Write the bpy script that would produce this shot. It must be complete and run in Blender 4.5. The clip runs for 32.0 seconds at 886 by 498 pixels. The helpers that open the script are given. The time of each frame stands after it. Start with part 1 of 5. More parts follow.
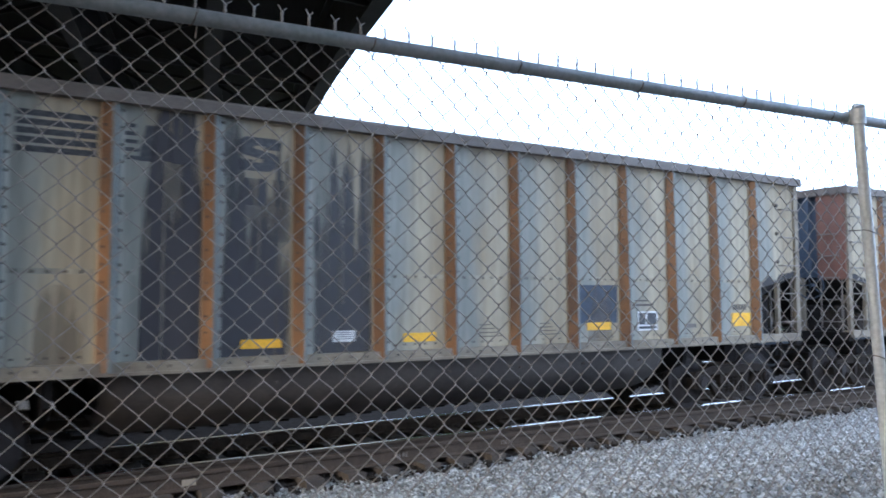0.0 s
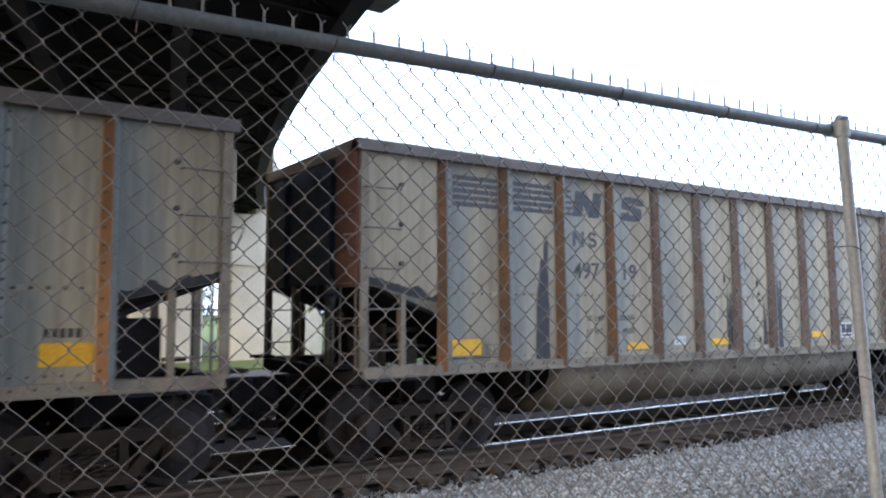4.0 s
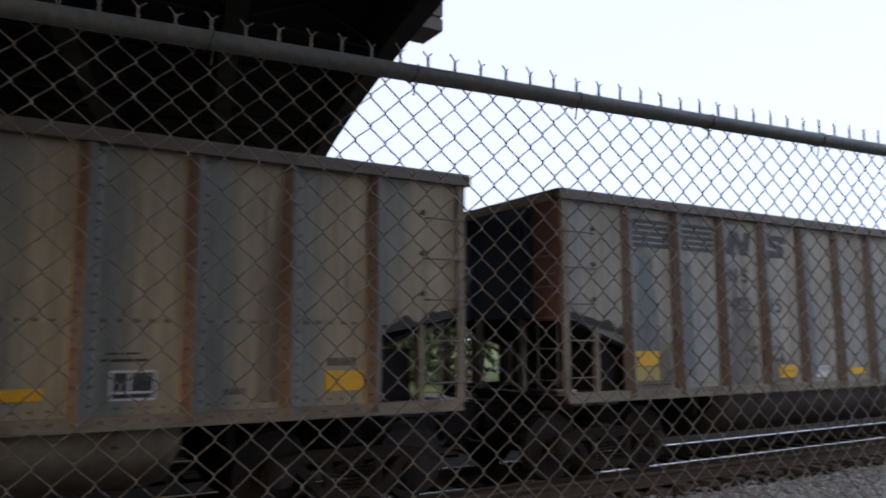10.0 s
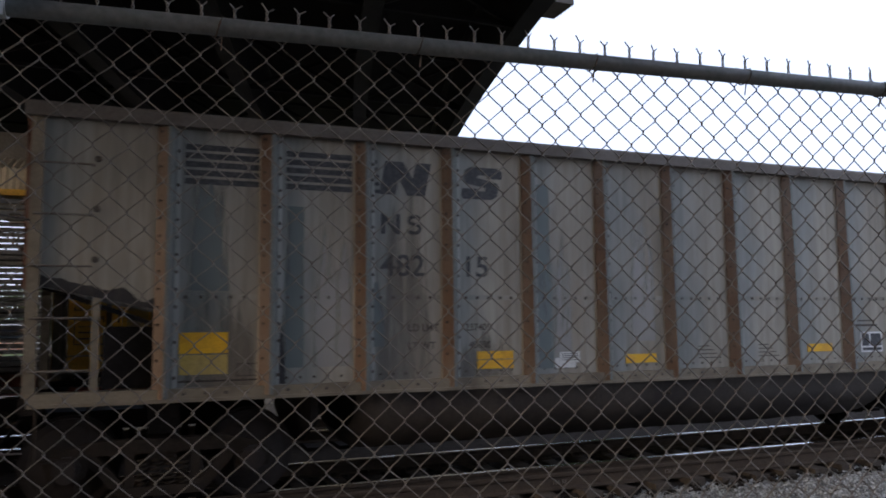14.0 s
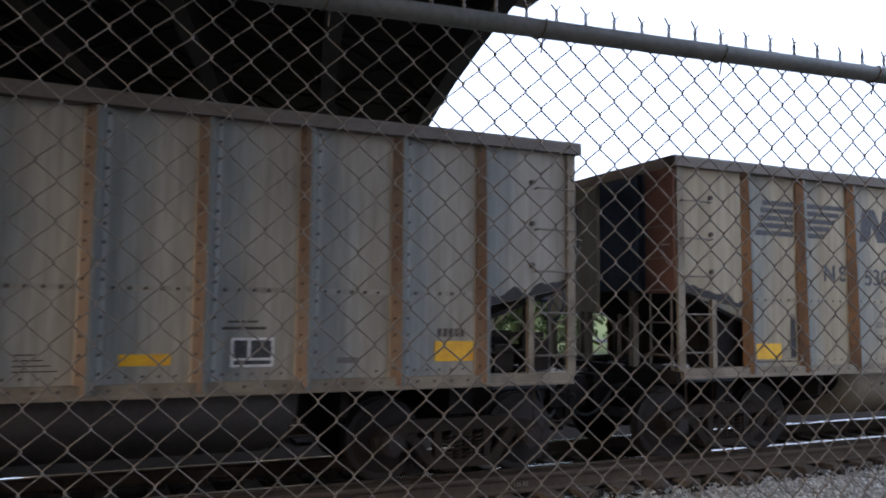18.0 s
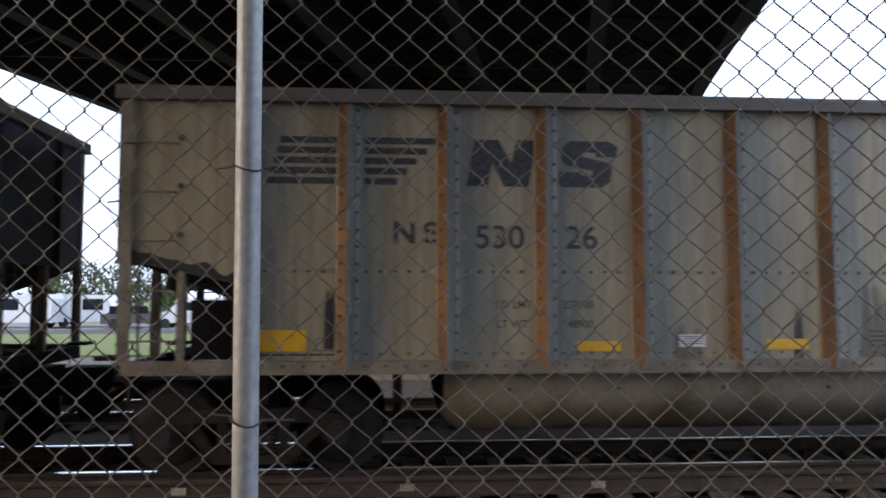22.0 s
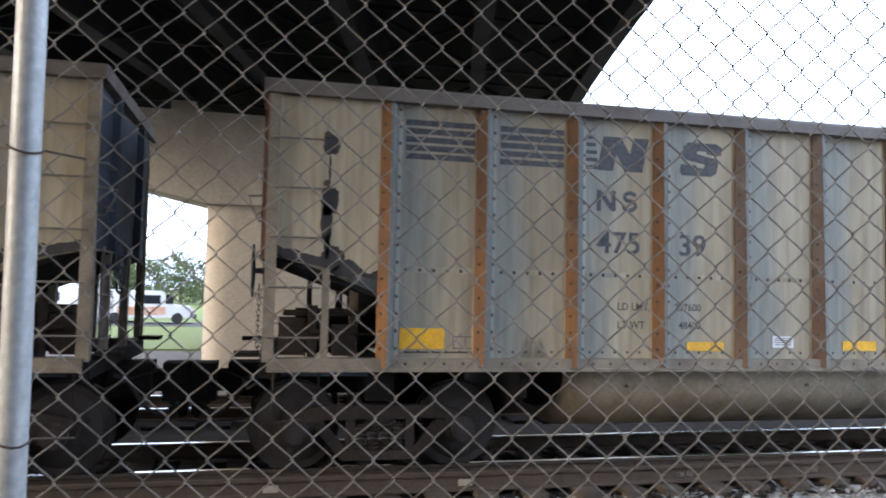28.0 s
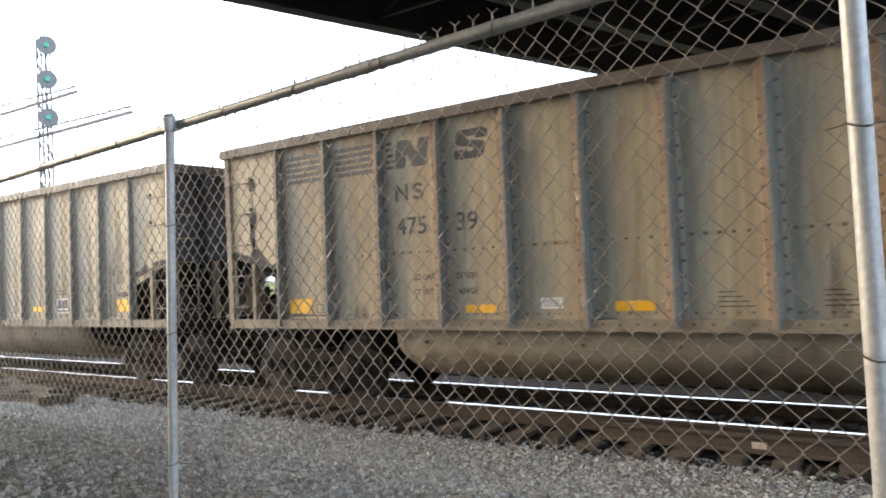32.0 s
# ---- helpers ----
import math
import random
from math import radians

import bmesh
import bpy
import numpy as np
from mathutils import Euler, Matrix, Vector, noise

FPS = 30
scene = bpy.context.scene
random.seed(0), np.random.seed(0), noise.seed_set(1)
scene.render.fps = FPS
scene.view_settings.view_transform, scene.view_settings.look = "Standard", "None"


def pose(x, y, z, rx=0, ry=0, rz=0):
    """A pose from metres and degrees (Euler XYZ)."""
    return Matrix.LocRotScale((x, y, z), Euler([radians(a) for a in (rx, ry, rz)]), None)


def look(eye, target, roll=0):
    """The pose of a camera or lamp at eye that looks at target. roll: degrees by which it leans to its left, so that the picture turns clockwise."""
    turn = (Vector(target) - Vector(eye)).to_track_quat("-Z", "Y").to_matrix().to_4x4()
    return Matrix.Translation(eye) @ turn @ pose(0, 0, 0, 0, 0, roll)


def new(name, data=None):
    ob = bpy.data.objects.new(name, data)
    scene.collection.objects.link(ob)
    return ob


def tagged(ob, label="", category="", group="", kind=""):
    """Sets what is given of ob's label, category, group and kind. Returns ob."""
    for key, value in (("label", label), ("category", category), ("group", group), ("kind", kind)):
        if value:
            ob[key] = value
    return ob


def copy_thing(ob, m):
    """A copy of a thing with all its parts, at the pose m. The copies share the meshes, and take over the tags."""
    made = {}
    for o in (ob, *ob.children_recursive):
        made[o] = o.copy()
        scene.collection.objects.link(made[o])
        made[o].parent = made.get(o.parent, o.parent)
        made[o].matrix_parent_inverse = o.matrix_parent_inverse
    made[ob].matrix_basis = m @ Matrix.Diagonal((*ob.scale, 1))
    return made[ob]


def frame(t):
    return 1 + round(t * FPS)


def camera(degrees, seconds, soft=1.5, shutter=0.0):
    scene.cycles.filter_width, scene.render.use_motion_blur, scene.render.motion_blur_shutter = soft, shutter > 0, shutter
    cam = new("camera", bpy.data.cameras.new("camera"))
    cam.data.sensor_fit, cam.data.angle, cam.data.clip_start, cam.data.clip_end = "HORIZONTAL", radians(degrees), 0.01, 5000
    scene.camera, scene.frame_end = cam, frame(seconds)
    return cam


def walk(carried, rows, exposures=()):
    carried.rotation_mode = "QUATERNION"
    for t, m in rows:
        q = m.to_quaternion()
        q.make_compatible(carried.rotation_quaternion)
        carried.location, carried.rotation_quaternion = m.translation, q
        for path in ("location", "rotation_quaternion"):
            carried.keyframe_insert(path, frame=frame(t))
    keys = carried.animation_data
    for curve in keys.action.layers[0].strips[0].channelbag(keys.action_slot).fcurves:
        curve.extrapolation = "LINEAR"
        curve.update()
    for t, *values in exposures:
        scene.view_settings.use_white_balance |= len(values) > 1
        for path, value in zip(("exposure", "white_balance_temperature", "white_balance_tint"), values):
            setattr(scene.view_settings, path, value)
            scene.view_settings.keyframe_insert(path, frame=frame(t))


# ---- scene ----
# ---------------------------------------------------------------- camera
LENS = 60.66
cam = camera(LENS, 32.0, 1.8, 0.5)
# seconds, x, y, z, yaw, pitch, roll
PATH = [
    (0.00, 0.094, -0.300, 1.571, -31.77, 3.63, 0.10),
    (1.00, 0.212, -0.247, 1.587, -32.90, 2.32, -0.02),
    (2.00, 0.115, -0.249, 1.612, -33.99, -2.75, -1.15),
    (2.50, 0.175, -0.213, 1.640, -34.27, -2.93, -0.68),
    (3.00, 0.255, -0.148, 1.657, -35.79, -3.51, -0.69),
    (3.50, 0.242, -0.150, 1.613, -34.67, 0.54, -0.28),
    (5.50, 0.001, -0.226, 1.569, -33.93, 8.41, 0.20),
    (6.00, -0.008, -0.184, 1.581, -34.25, 8.39, 0.13),
    (6.50, 0.064, -0.173, 1.590, -33.81, 8.15, -0.06),
    (7.00, 0.135, -0.162, 1.600, -31.85, 8.69, -0.26),
    (7.50, 0.170, -0.100, 1.601, -29.07, 8.62, -0.16),
    (8.00, 0.204, -0.038, 1.602, -25.33, 8.27, -0.05),
    (8.50, 0.150, -0.039, 1.595, -23.46, 7.65, 0.40),
    (9.00, 0.097, -0.040, 1.587, -22.74, 7.41, 0.85),
    (9.50, 0.129, -0.012, 1.612, -24.90, 7.51, 0.48),
    (10.00, 0.162, 0.016, 1.636, -31.19, 6.83, 0.12),
    (10.50, 0.105, -0.084, 1.607, -33.44, 6.99, -0.05),
    (11.00, 0.049, -0.184, 1.578, -32.81, 4.67, -0.21),
    (11.50, 0.042, -0.126, 1.601, -35.34, 4.70, 0.29),
    (12.00, 0.036, -0.067, 1.624, -30.49, 4.95, 0.79),
    (12.50, 0.029, -0.054, 1.629, -27.25, 5.43, 0.96),
    (13.00, 0.023, -0.042, 1.634, -24.86, 5.23, 1.13),
    (13.50, -0.024, -0.076, 1.619, -22.22, 4.75, 0.78),
    (14.00, -0.072, -0.109, 1.604, -21.50, 5.15, 0.42),
    (14.50, -0.015, -0.064, 1.614, -22.78, 5.72, 0.52),
    (16.50, 0.116, 0.098, 1.622, -22.77, 4.90, -0.21),
    (17.00, 0.137, 0.184, 1.668, -22.87, 4.00, 0.02),
    (17.50, 0.152, 0.167, 1.661, -23.80, 3.37, -0.28),
    (18.00, 0.168, 0.149, 1.653, -23.63, 4.55, -0.57),
    (18.50, 0.139, 0.145, 1.646, -22.85, 6.33, -1.20),
    (19.00, 0.110, 0.142, 1.639, -23.14, 5.04, -1.83),
    (19.50, 0.028, 0.153, 1.652, -24.60, 2.71, -1.05),
    (20.00, -0.055, 0.163, 1.665, -27.12, 2.02, -0.27),
    (20.50, -0.091, 0.190, 1.655, -25.73, 2.39, -1.09),
    (21.00, -0.126, 0.217, 1.644, -20.47, 3.76, -1.91),
    (21.50, -0.123, 0.192, 1.608, -11.85, 3.69, -0.99),
    (22.00, -0.119, 0.167, 1.573, -4.24, 3.57, -0.07),
    (22.50, -0.095, 0.127, 1.578, -5.23, 5.74, -0.20),
    (23.00, -0.071, 0.087, 1.583, -12.86, 4.28, -0.32),
    (24.00, 0.079, 0.168, 1.637, -22.31, 4.57, -1.59),
    (24.50, 0.047, 0.163, 1.627, -22.90, 3.83, -1.54),
    (26.50, -0.038, 0.268, 1.636, -16.78, 5.60, -0.65),
    (27.00, -0.036, 0.265, 1.646, -16.38, 5.33, -0.94),
    (27.50, -0.008, 0.259, 1.620, -15.42, 4.07, -1.08),
    (28.00, 0.020, 0.253, 1.594, -12.94, 3.33, -1.22),
    (28.50, -0.058, 0.271, 1.591, -5.93, 3.38, -0.15),
    (29.00, -0.136, 0.289, 1.589, 7.67, 2.71, 0.91),
    (29.50, -0.201, 0.245, 1.585, 18.13, 2.38, 0.93),
    (30.00, -0.265, 0.201, 1.581, 24.09, 2.42, 0.95),
    (30.30, -0.260, 0.188, 1.576, 27.28, 2.85, 1.35),
    (30.50, -0.232, 0.186, 1.575, 30.29, 2.53, 1.15),
    (31.00, -0.160, 0.180, 1.573, 36.12, 1.22, 0.66),
    (31.50, -0.175, 0.017, 1.563, 35.92, 0.65, 1.66),
    (32.00, -0.190, -0.146, 1.554, 35.68, 1.68, 2.66),
]
EXPOSURES = [(0, 0.42, 5450, 11), (1.2, 0.25, 5600, 12), (2, 0.05, 5750, 13), (3.5, 0.1, 5800, 14), (6, -0.72, 6150, 17), (9, -1.27, 6480, 18), (12.5, -1.24, 6420, 18), (14.5, -0.98, 6250, 18), (17, -0.68, 6200, 18), (20, -0.55, 6150, 17), (22, -0.48, 6150, 16), (23, -0.02, 6000, 16), (24, 0.2, 6000, 16), (28, 0.45, 6000, 14), (30, 0.85, 6350, 11), (31, 0.9, 6450, 11), (32, 0.72, 6600, 11)]
walk(cam, [(r[0], pose(r[1], r[2], r[3], 90 + r[5], r[6], r[4])) for r in PATH], EXPOSURES)
# seconds, place of the reference car's leading end along the track
TRAIN = [
    (0.00, -2.018),
    (1.00, -4.643),
    (2.00, -7.086),
    (2.50, -8.263),
    (3.00, -9.414),
    (3.50, -10.574),
    (5.50, -15.467),
    (6.00, -16.635),
    (7.00, -18.972),
    (8.00, -21.272),
    (9.00, -23.461),
    (10.00, -25.591),
    (11.00, -27.643),
    (12.00, -29.616),
    (13.00, -31.545),
    (14.00, -33.458),
    (14.50, -34.432),
    (16.50, -38.412),
    (17.00, -39.486),
    (18.00, -41.726),
    (19.00, -44.105),
    (20.00, -46.491),
    (21.00, -48.877),
    (22.00, -51.296),
    (23.00, -53.613),
    (24.00, -55.770),
    (24.50, -56.864),
    (26.50, -61.321),
    (27.00, -62.458),
    (28.00, -64.750),
    (29.00, -67.191),
    (30.00, -69.783),
    (30.30, -70.577),
    (31.00, -72.435),
    (32.00, -74.941),
]

# ---------------------------------------------------------------- world and sun
SUN_ELEV, SUN_AZ = radians(17), radians(257)      # azimuth from +Y, clockwise
world = bpy.data.worlds.new("sky")
scene.world = world
world.use_nodes = True
wn = world.node_tree.nodes
sky = wn.new("ShaderNodeTexSky")
sky.sky_type = "NISHITA"
sky.sun_disc = False
sky.sun_elevation, sky.sun_rotation = SUN_ELEV, SUN_AZ
sky.altitude, sky.air_density, sky.dust_density, sky.ozone_density = 50, 1.0, 5.0, 1.0
haze = wn.new("ShaderNodeMix")
haze.data_type = "RGBA"
haze.inputs[0].default_value = 0.6
haze.inputs[7].default_value = (8.0, 9.2, 11.3, 1)
world.node_tree.links.new(sky.outputs[0], haze.inputs[6])
world.node_tree.links.new(haze.outputs[2], wn["Background"].inputs[0])
wn["Background"].inputs[1].default_value = 0.40
sun = new("sun", bpy.data.lights.new("sun", "SUN"))
sun.data.energy, sun.data.angle, sun.data.color = 0.9, radians(5), (1.0, 0.84, 0.64)
sdir = Vector((math.sin(SUN_AZ) * math.cos(SUN_ELEV), math.cos(SUN_AZ) * math.cos(SUN_ELEV), math.sin(SUN_ELEV)))
sun.matrix_world = look(sdir * 60, (0, 0, 0))

# ---------------------------------------------------------------- materials


def mat(name, base, rough=0.7, metal=0.0, var=None, scale=3.0, bump=0.2, fine=40.0, streak=0.0, amount=0.6, spec=0.4, island=0.0, bscale=None, lo=0.45, hi=0.62, drip=0.0, rand=0.0, wash=None):
    """base and var: the two colours mixed by a large noise; a fine noise gives grain and relief; streak stretches it along z."""
    m = bpy.data.materials.new(name)
    m.use_nodes = True
    n, l = m.node_tree.nodes, m.node_tree.links
    b = n["Principled BSDF"]
    b.inputs["Roughness"].default_value, b.inputs["Metallic"].default_value = rough, metal
    b.inputs["Specular IOR Level"].default_value = spec
    geo = n.new("ShaderNodeTexCoord")
    mp = n.new("ShaderNodeMapping")
    if streak:
        mp.inputs["Scale"].default_value = (1, 1, streak)
    info = n.new("ShaderNodeObjectInfo")
    add = n.new("ShaderNodeVectorMath")
    add.operation = "MULTIPLY_ADD"
    add.inputs[1].default_value = (37, 19, 53)
    comb = n.new("ShaderNodeCombineXYZ")
    for k in range(3):
        l.new(info.outputs["Random"], comb.inputs[k])
    l.new(comb.outputs[0], add.inputs[0])
    l.new(geo.outputs["Object"], add.inputs[2])
    l.new(add.outputs[0], mp.inputs[0])
    big, small = n.new("ShaderNodeTexNoise"), n.new("ShaderNodeTexNoise")
    big.inputs["Scale"].default_value, big.inputs["Detail"].default_value, big.inputs["Roughness"].default_value = scale, 6, 0.62
    small.inputs["Scale"].default_value, small.inputs["Detail"].default_value = fine, 4
    l.new(mp.outputs[0], big.inputs[0])
    if wash or streak == 0.09:
        gm = n.new("ShaderNodeMapping")
        gm.inputs["Scale"].default_value = (1, 1, 0.12)
        l.new(add.outputs[0], gm.inputs[0])
        l.new(gm.outputs[0], small.inputs[0])
    else:
        l.new(add.outputs[0], small.inputs[0])
    ramp = n.new("ShaderNodeMapRange")
    ramp.inputs[1].default_value, ramp.inputs[2].default_value, ramp.inputs[4].default_value = lo, hi, amount
    l.new(big.outputs["Fac"], ramp.inputs[0])
    mix = n.new("ShaderNodeMix")
    mix.data_type = "RGBA"
    l.new(ramp.outputs[0], mix.inputs[0])
    mix.inputs[6].default_value = (*base, 1)
    mix.inputs[7].default_value = (*(var or [c * 0.7 for c in base]), 1)
    grain = n.new("ShaderNodeMapRange")
    grain.inputs[1].default_value, grain.inputs[2].default_value = 0.3, 0.7
    grain.inputs[3].default_value, grain.inputs[4].default_value = 0.82, 1.12
    l.new(small.outputs["Fac"], grain.inputs[0])
    mul = n.new("ShaderNodeVectorMath")
    mul.operation = "SCALE"
    if wash:
        # washed strip beside each rib, where the sheet shows its older paint, with a ragged soft edge
        sx = n.new("ShaderNodeSeparateXYZ")
        l.new(geo.outputs["Object"], sx.inputs[0])
        wm = n.new("ShaderNodeMapping")
        wm.inputs["Scale"].default_value = (1.5, 1.5, 0.5)
        l.new(add.outputs[0], wm.inputs[0])
        wnz = n.new("ShaderNodeTexNoise")
        wnz.inputs["Scale"].default_value, wnz.inputs["Detail"].default_value = 1.6, 4
        l.new(wm.outputs[0], wnz.inputs[0])
        sh = n.new("ShaderNodeMath")
        sh.operation = "MULTIPLY_ADD"
        sh.inputs[1].default_value = -0.92
        l.new(wnz.outputs["Fac"], sh.inputs[0])
        l.new(sx.outputs[0], sh.inputs[2])
        wr = n.new("ShaderNodeMapRange")
        wr.inputs[1].default_value, wr.inputs[2].default_value = -0.2, 0.1
        wr.inputs[3].default_value, wr.inputs[4].default_value = 0.72, 0.0
        l.new(sh.outputs[0], wr.inputs[0])
        mw = n.new("ShaderNodeMix")
        mw.data_type = "RGBA"
        l.new(wr.outputs[0], mw.inputs[0])
        l.new(mix.outputs[2], mw.inputs[6])
        mw.inputs[7].default_value = (*wash, 1)
        mix = mw
    l.new(mix.outputs[2], mul.inputs[0])
    last = grain.outputs[0]
    if island:
        g2 = n.new("ShaderNodeNewGeometry")
        r2 = n.new("ShaderNodeMapRange")
        r2.inputs[3].default_value, r2.inputs[4].default_value = 1 - island, 1 + island
        l.new(g2.outputs["Random Per Island"], r2.inputs[0])
        mm = n.new("ShaderNodeMath")
        mm.operation = "MULTIPLY"
        l.new(last, mm.inputs[0])
        l.new(r2.outputs[0], mm.inputs[1])
        last = mm.outputs[0]
    if drip:
        mq = n.new("ShaderNodeMapping")
        mq.inputs["Scale"].default_value = (17, 17, 0.7)
        l.new(add.outputs[0], mq.inputs[0])
        run = n.new("ShaderNodeTexNoise")
        run.inputs["Scale"].default_value, run.inputs["Detail"].default_value = 1.0, 3
        l.new(mq.outputs[0], run.inputs[0])
        r3 = n.new("ShaderNodeMapRange")
        r3.inputs[1].default_value, r3.inputs[2].default_value = 0.46, 0.72
        r3.inputs[3].default_value, r3.inputs[4].default_value = 1.0, 1 - drip
        l.new(run.outputs["Fac"], r3.inputs[0])
        m3 = n.new("ShaderNodeMath")
        m3.operation = "MULTIPLY"
        l.new(last, m3.inputs[0])
        l.new(r3.outputs[0], m3.inputs[1])
        last = m3.outputs[0]
    if rand:
        r4 = n.new("ShaderNodeMapRange")
        r4.inputs[3].default_value, r4.inputs[4].default_value = 1 - rand, 1 + rand
        l.new(info.outputs["Random"], r4.inputs[0])
        m4 = n.new("ShaderNodeMath")
        m4.operation = "MULTIPLY"
        l.new(last, m4.inputs[0])
        l.new(r4.outputs[0], m4.inputs[1])
        last = m4.outputs[0]
    l.new(last, mul.inputs["Scale"])
    l.new(mul.outputs[0], b.inputs["Base Color"])
    bp = n.new("ShaderNodeBump")
    bp.inputs["Strength"].default_value, bp.inputs["Distance"].default_value = bump, 0.02
    l.new(small.outputs["Fac"], bp.inputs["Height"])
    l.new(bp.outputs[0], b.inputs["Normal"])
    rr = n.new("ShaderNodeMapRange")
    rr.inputs[3].default_value, rr.inputs[4].default_value = max(0.05, rough - 0.12), min(1, rough + 0.12)
    l.new(big.outputs["Fac"], rr.inputs[0])
    l.new(rr.outputs[0], b.inputs["Roughness"])
    return m


M_PANEL = mat("weathered_grey_paint", (0.364, 0.311, 0.213), 0.6, 0, (0.252, 0.192, 0.11), 2.2, 0.03, 12, 0.09, 0.85, 0.3, lo=0.46, hi=0.70, drip=0.14, rand=0.09, wash=(0.20, 0.216, 0.195))
M_PLAINPANEL = mat("weathered_end_paint", (0.364, 0.311, 0.213), 0.6, 0, (0.252, 0.192, 0.11), 2.2, 0.03, 12, 0.09, 0.85, 0.3, lo=0.46, hi=0.70, drip=0.14, rand=0.09)
M_PANELGREY = mat("weathered_cool_grey_paint", (0.34, 0.312, 0.255), 0.6, 0, (0.22, 0.188, 0.14), 2.2, 0.03, 12, 0.09, 0.85, 0.3, lo=0.46, hi=0.70, drip=0.16, rand=0.09, wash=(0.22, 0.235, 0.222))
M_CHORD = mat("grey_steel_dusty", (0.14, 0.12, 0.10), 0.65, 0, (0.095, 0.078, 0.06), 2.2, 0.15, 45)
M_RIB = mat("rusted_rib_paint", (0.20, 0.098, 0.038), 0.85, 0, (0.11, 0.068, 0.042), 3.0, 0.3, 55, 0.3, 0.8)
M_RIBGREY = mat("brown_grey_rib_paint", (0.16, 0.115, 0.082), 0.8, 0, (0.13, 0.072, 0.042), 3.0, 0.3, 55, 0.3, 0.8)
M_FLANGE = mat("blue_grey_rib_side", (0.168, 0.182, 0.165), 0.6, 0, (0.125, 0.13, 0.12), 2.0, 0.1, 35, 0.15, 0.8)
M_SILL = mat("grimy_sill", (0.225, 0.19, 0.135), 0.75, 0, (0.10, 0.078, 0.056), 2.5, 0.2, 40)
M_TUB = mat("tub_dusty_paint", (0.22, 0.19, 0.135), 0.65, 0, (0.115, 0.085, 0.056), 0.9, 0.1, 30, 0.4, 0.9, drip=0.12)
M_TUBDARK = mat("tub_dark", (0.062, 0.052, 0.044), 0.7, 0, (0.035, 0.029, 0.026), 0.9, 0.1, 30, 0.4, 0.9, drip=0.12)
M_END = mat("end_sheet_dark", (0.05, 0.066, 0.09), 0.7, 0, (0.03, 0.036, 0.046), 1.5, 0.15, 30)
# coal dust on the hoppers, plus shade below and between cars, as near-black
M_COALSHADE = mat("coal_dust_and_shade", (0.022, 0.019, 0.018), 0.95, 0, (0.013, 0.012, 0.011), 3, 0.3, 40, spec=0.1)
M_TRUCK = mat("truck_cast_iron", (0.036, 0.028, 0.022), 0.9, 0, (0.02, 0.016, 0.013), 5, 0.3, 60, spec=0.15)
M_WHEEL = mat("wheel_steel", (0.034, 0.026, 0.022), 0.7, 0.2, (0.02, 0.017, 0.015), 6, 0.2, 70)
M_YELLOW = mat("yellow_reflector", (0.78, 0.43, 0.02), 0.45, 0, (0.55, 0.27, 0.03), 6, 0.05, 60, 0, 0.5)
M_WHITE = mat("white_label", (0.72, 0.71, 0.68), 0.5, 0, (0.45, 0.43, 0.4), 14, 0.02, 90, 0, 0.5)
M_BLACK = mat("black_stencil", (0.035, 0.036, 0.04), 0.6, 0, (0.10, 0.098, 0.092), 22, 0.03, 90, 0, 0.7)
M_STAIN = mat("coal_slurry_stain", (0.026, 0.024, 0.024), 0.75, 0, (0.05, 0.044, 0.04), 7, 0.1, 60, 0.3, 0.7)
M_RIVET = mat("rivet_heads", (0.05, 0.042, 0.035), 0.7, 0, (0.10, 0.065, 0.04), 20, 0.05, 80)
M_GRAB = mat("grab_iron", (0.17, 0.15, 0.13), 0.6, 0, (0.12, 0.08, 0.05), 10, 0.1, 60)
M_GALV = mat("galvanised_pipe", (0.25, 0.265, 0.27), 0.5, 0.3, (0.19, 0.225, 0.225), 9, 0.05, 60, 0.25)
M_POST = mat("galvanised_post", (0.54, 0.56, 0.55), 0.45, 0.15, (0.40, 0.43, 0.43), 9, 0.05, 60, 0.25)
M_WIRE = mat("galvanised_wire", (0.25, 0.226, 0.195), 0.45, 0.25, (0.145, 0.122, 0.098), 25, 0.05, 90)
M_TIEWIRE = mat("dark_tie_wire", (0.12, 0.11, 0.10), 0.6, 0.6, (0.2, 0.12, 0.07), 30, 0.05, 90)
M_RAILRUST = mat("rusted_rail", (0.08, 0.061, 0.046), 0.9, 0.0, (0.055, 0.044, 0.034), 4, 0.25, 60, spec=0.08)
M_RAILHEAD = mat("polished_rail_head", (0.62, 0.63, 0.64), 0.16, 1.0, (0.5, 0.5, 0.5), 3, 0.01, 80)
M_TIE = mat("creosoted_timber", (0.075, 0.062, 0.05), 0.9, 0, (0.12, 0.10, 0.08), 5, 0.5, 60, 1, 0.7, 0.08)
M_GROUND = mat("dusty_gravel_bed", (0.21, 0.195, 0.17), 0.95, 0, (0.085, 0.075, 0.062), 24, 0.5, 90, 0, 0.95, 0.1, lo=0.4, hi=0.6)
M_STONE = mat("ballast_stone", (0.345, 0.345, 0.325), 0.9, 0, (0.19, 0.187, 0.168), 9, 0.3, 90, 0, 0.7, 0.15, 0.55)
# ballast colour with the shade beneath the train worked into it
M_TRACKSTONE = mat("shaded_ballast", (0.036, 0.03, 0.025), 0.95, 0, (0.021, 0.018, 0.016), 6, 0.4, 70, 0, 0.7, 0.03, 0.3)
M_BOUNCE = mat("tan_bounce_ground", (0.30, 0.235, 0.165), 0.95, 0, (0.22, 0.17, 0.12), 1.5, 0.3, 40)
M_CREAM = mat("cream_stucco_and_sunlit_pier", (0.66, 0.57, 0.42), 0.85, 0, (0.56, 0.48, 0.34), 0.8, 0.1, 30)
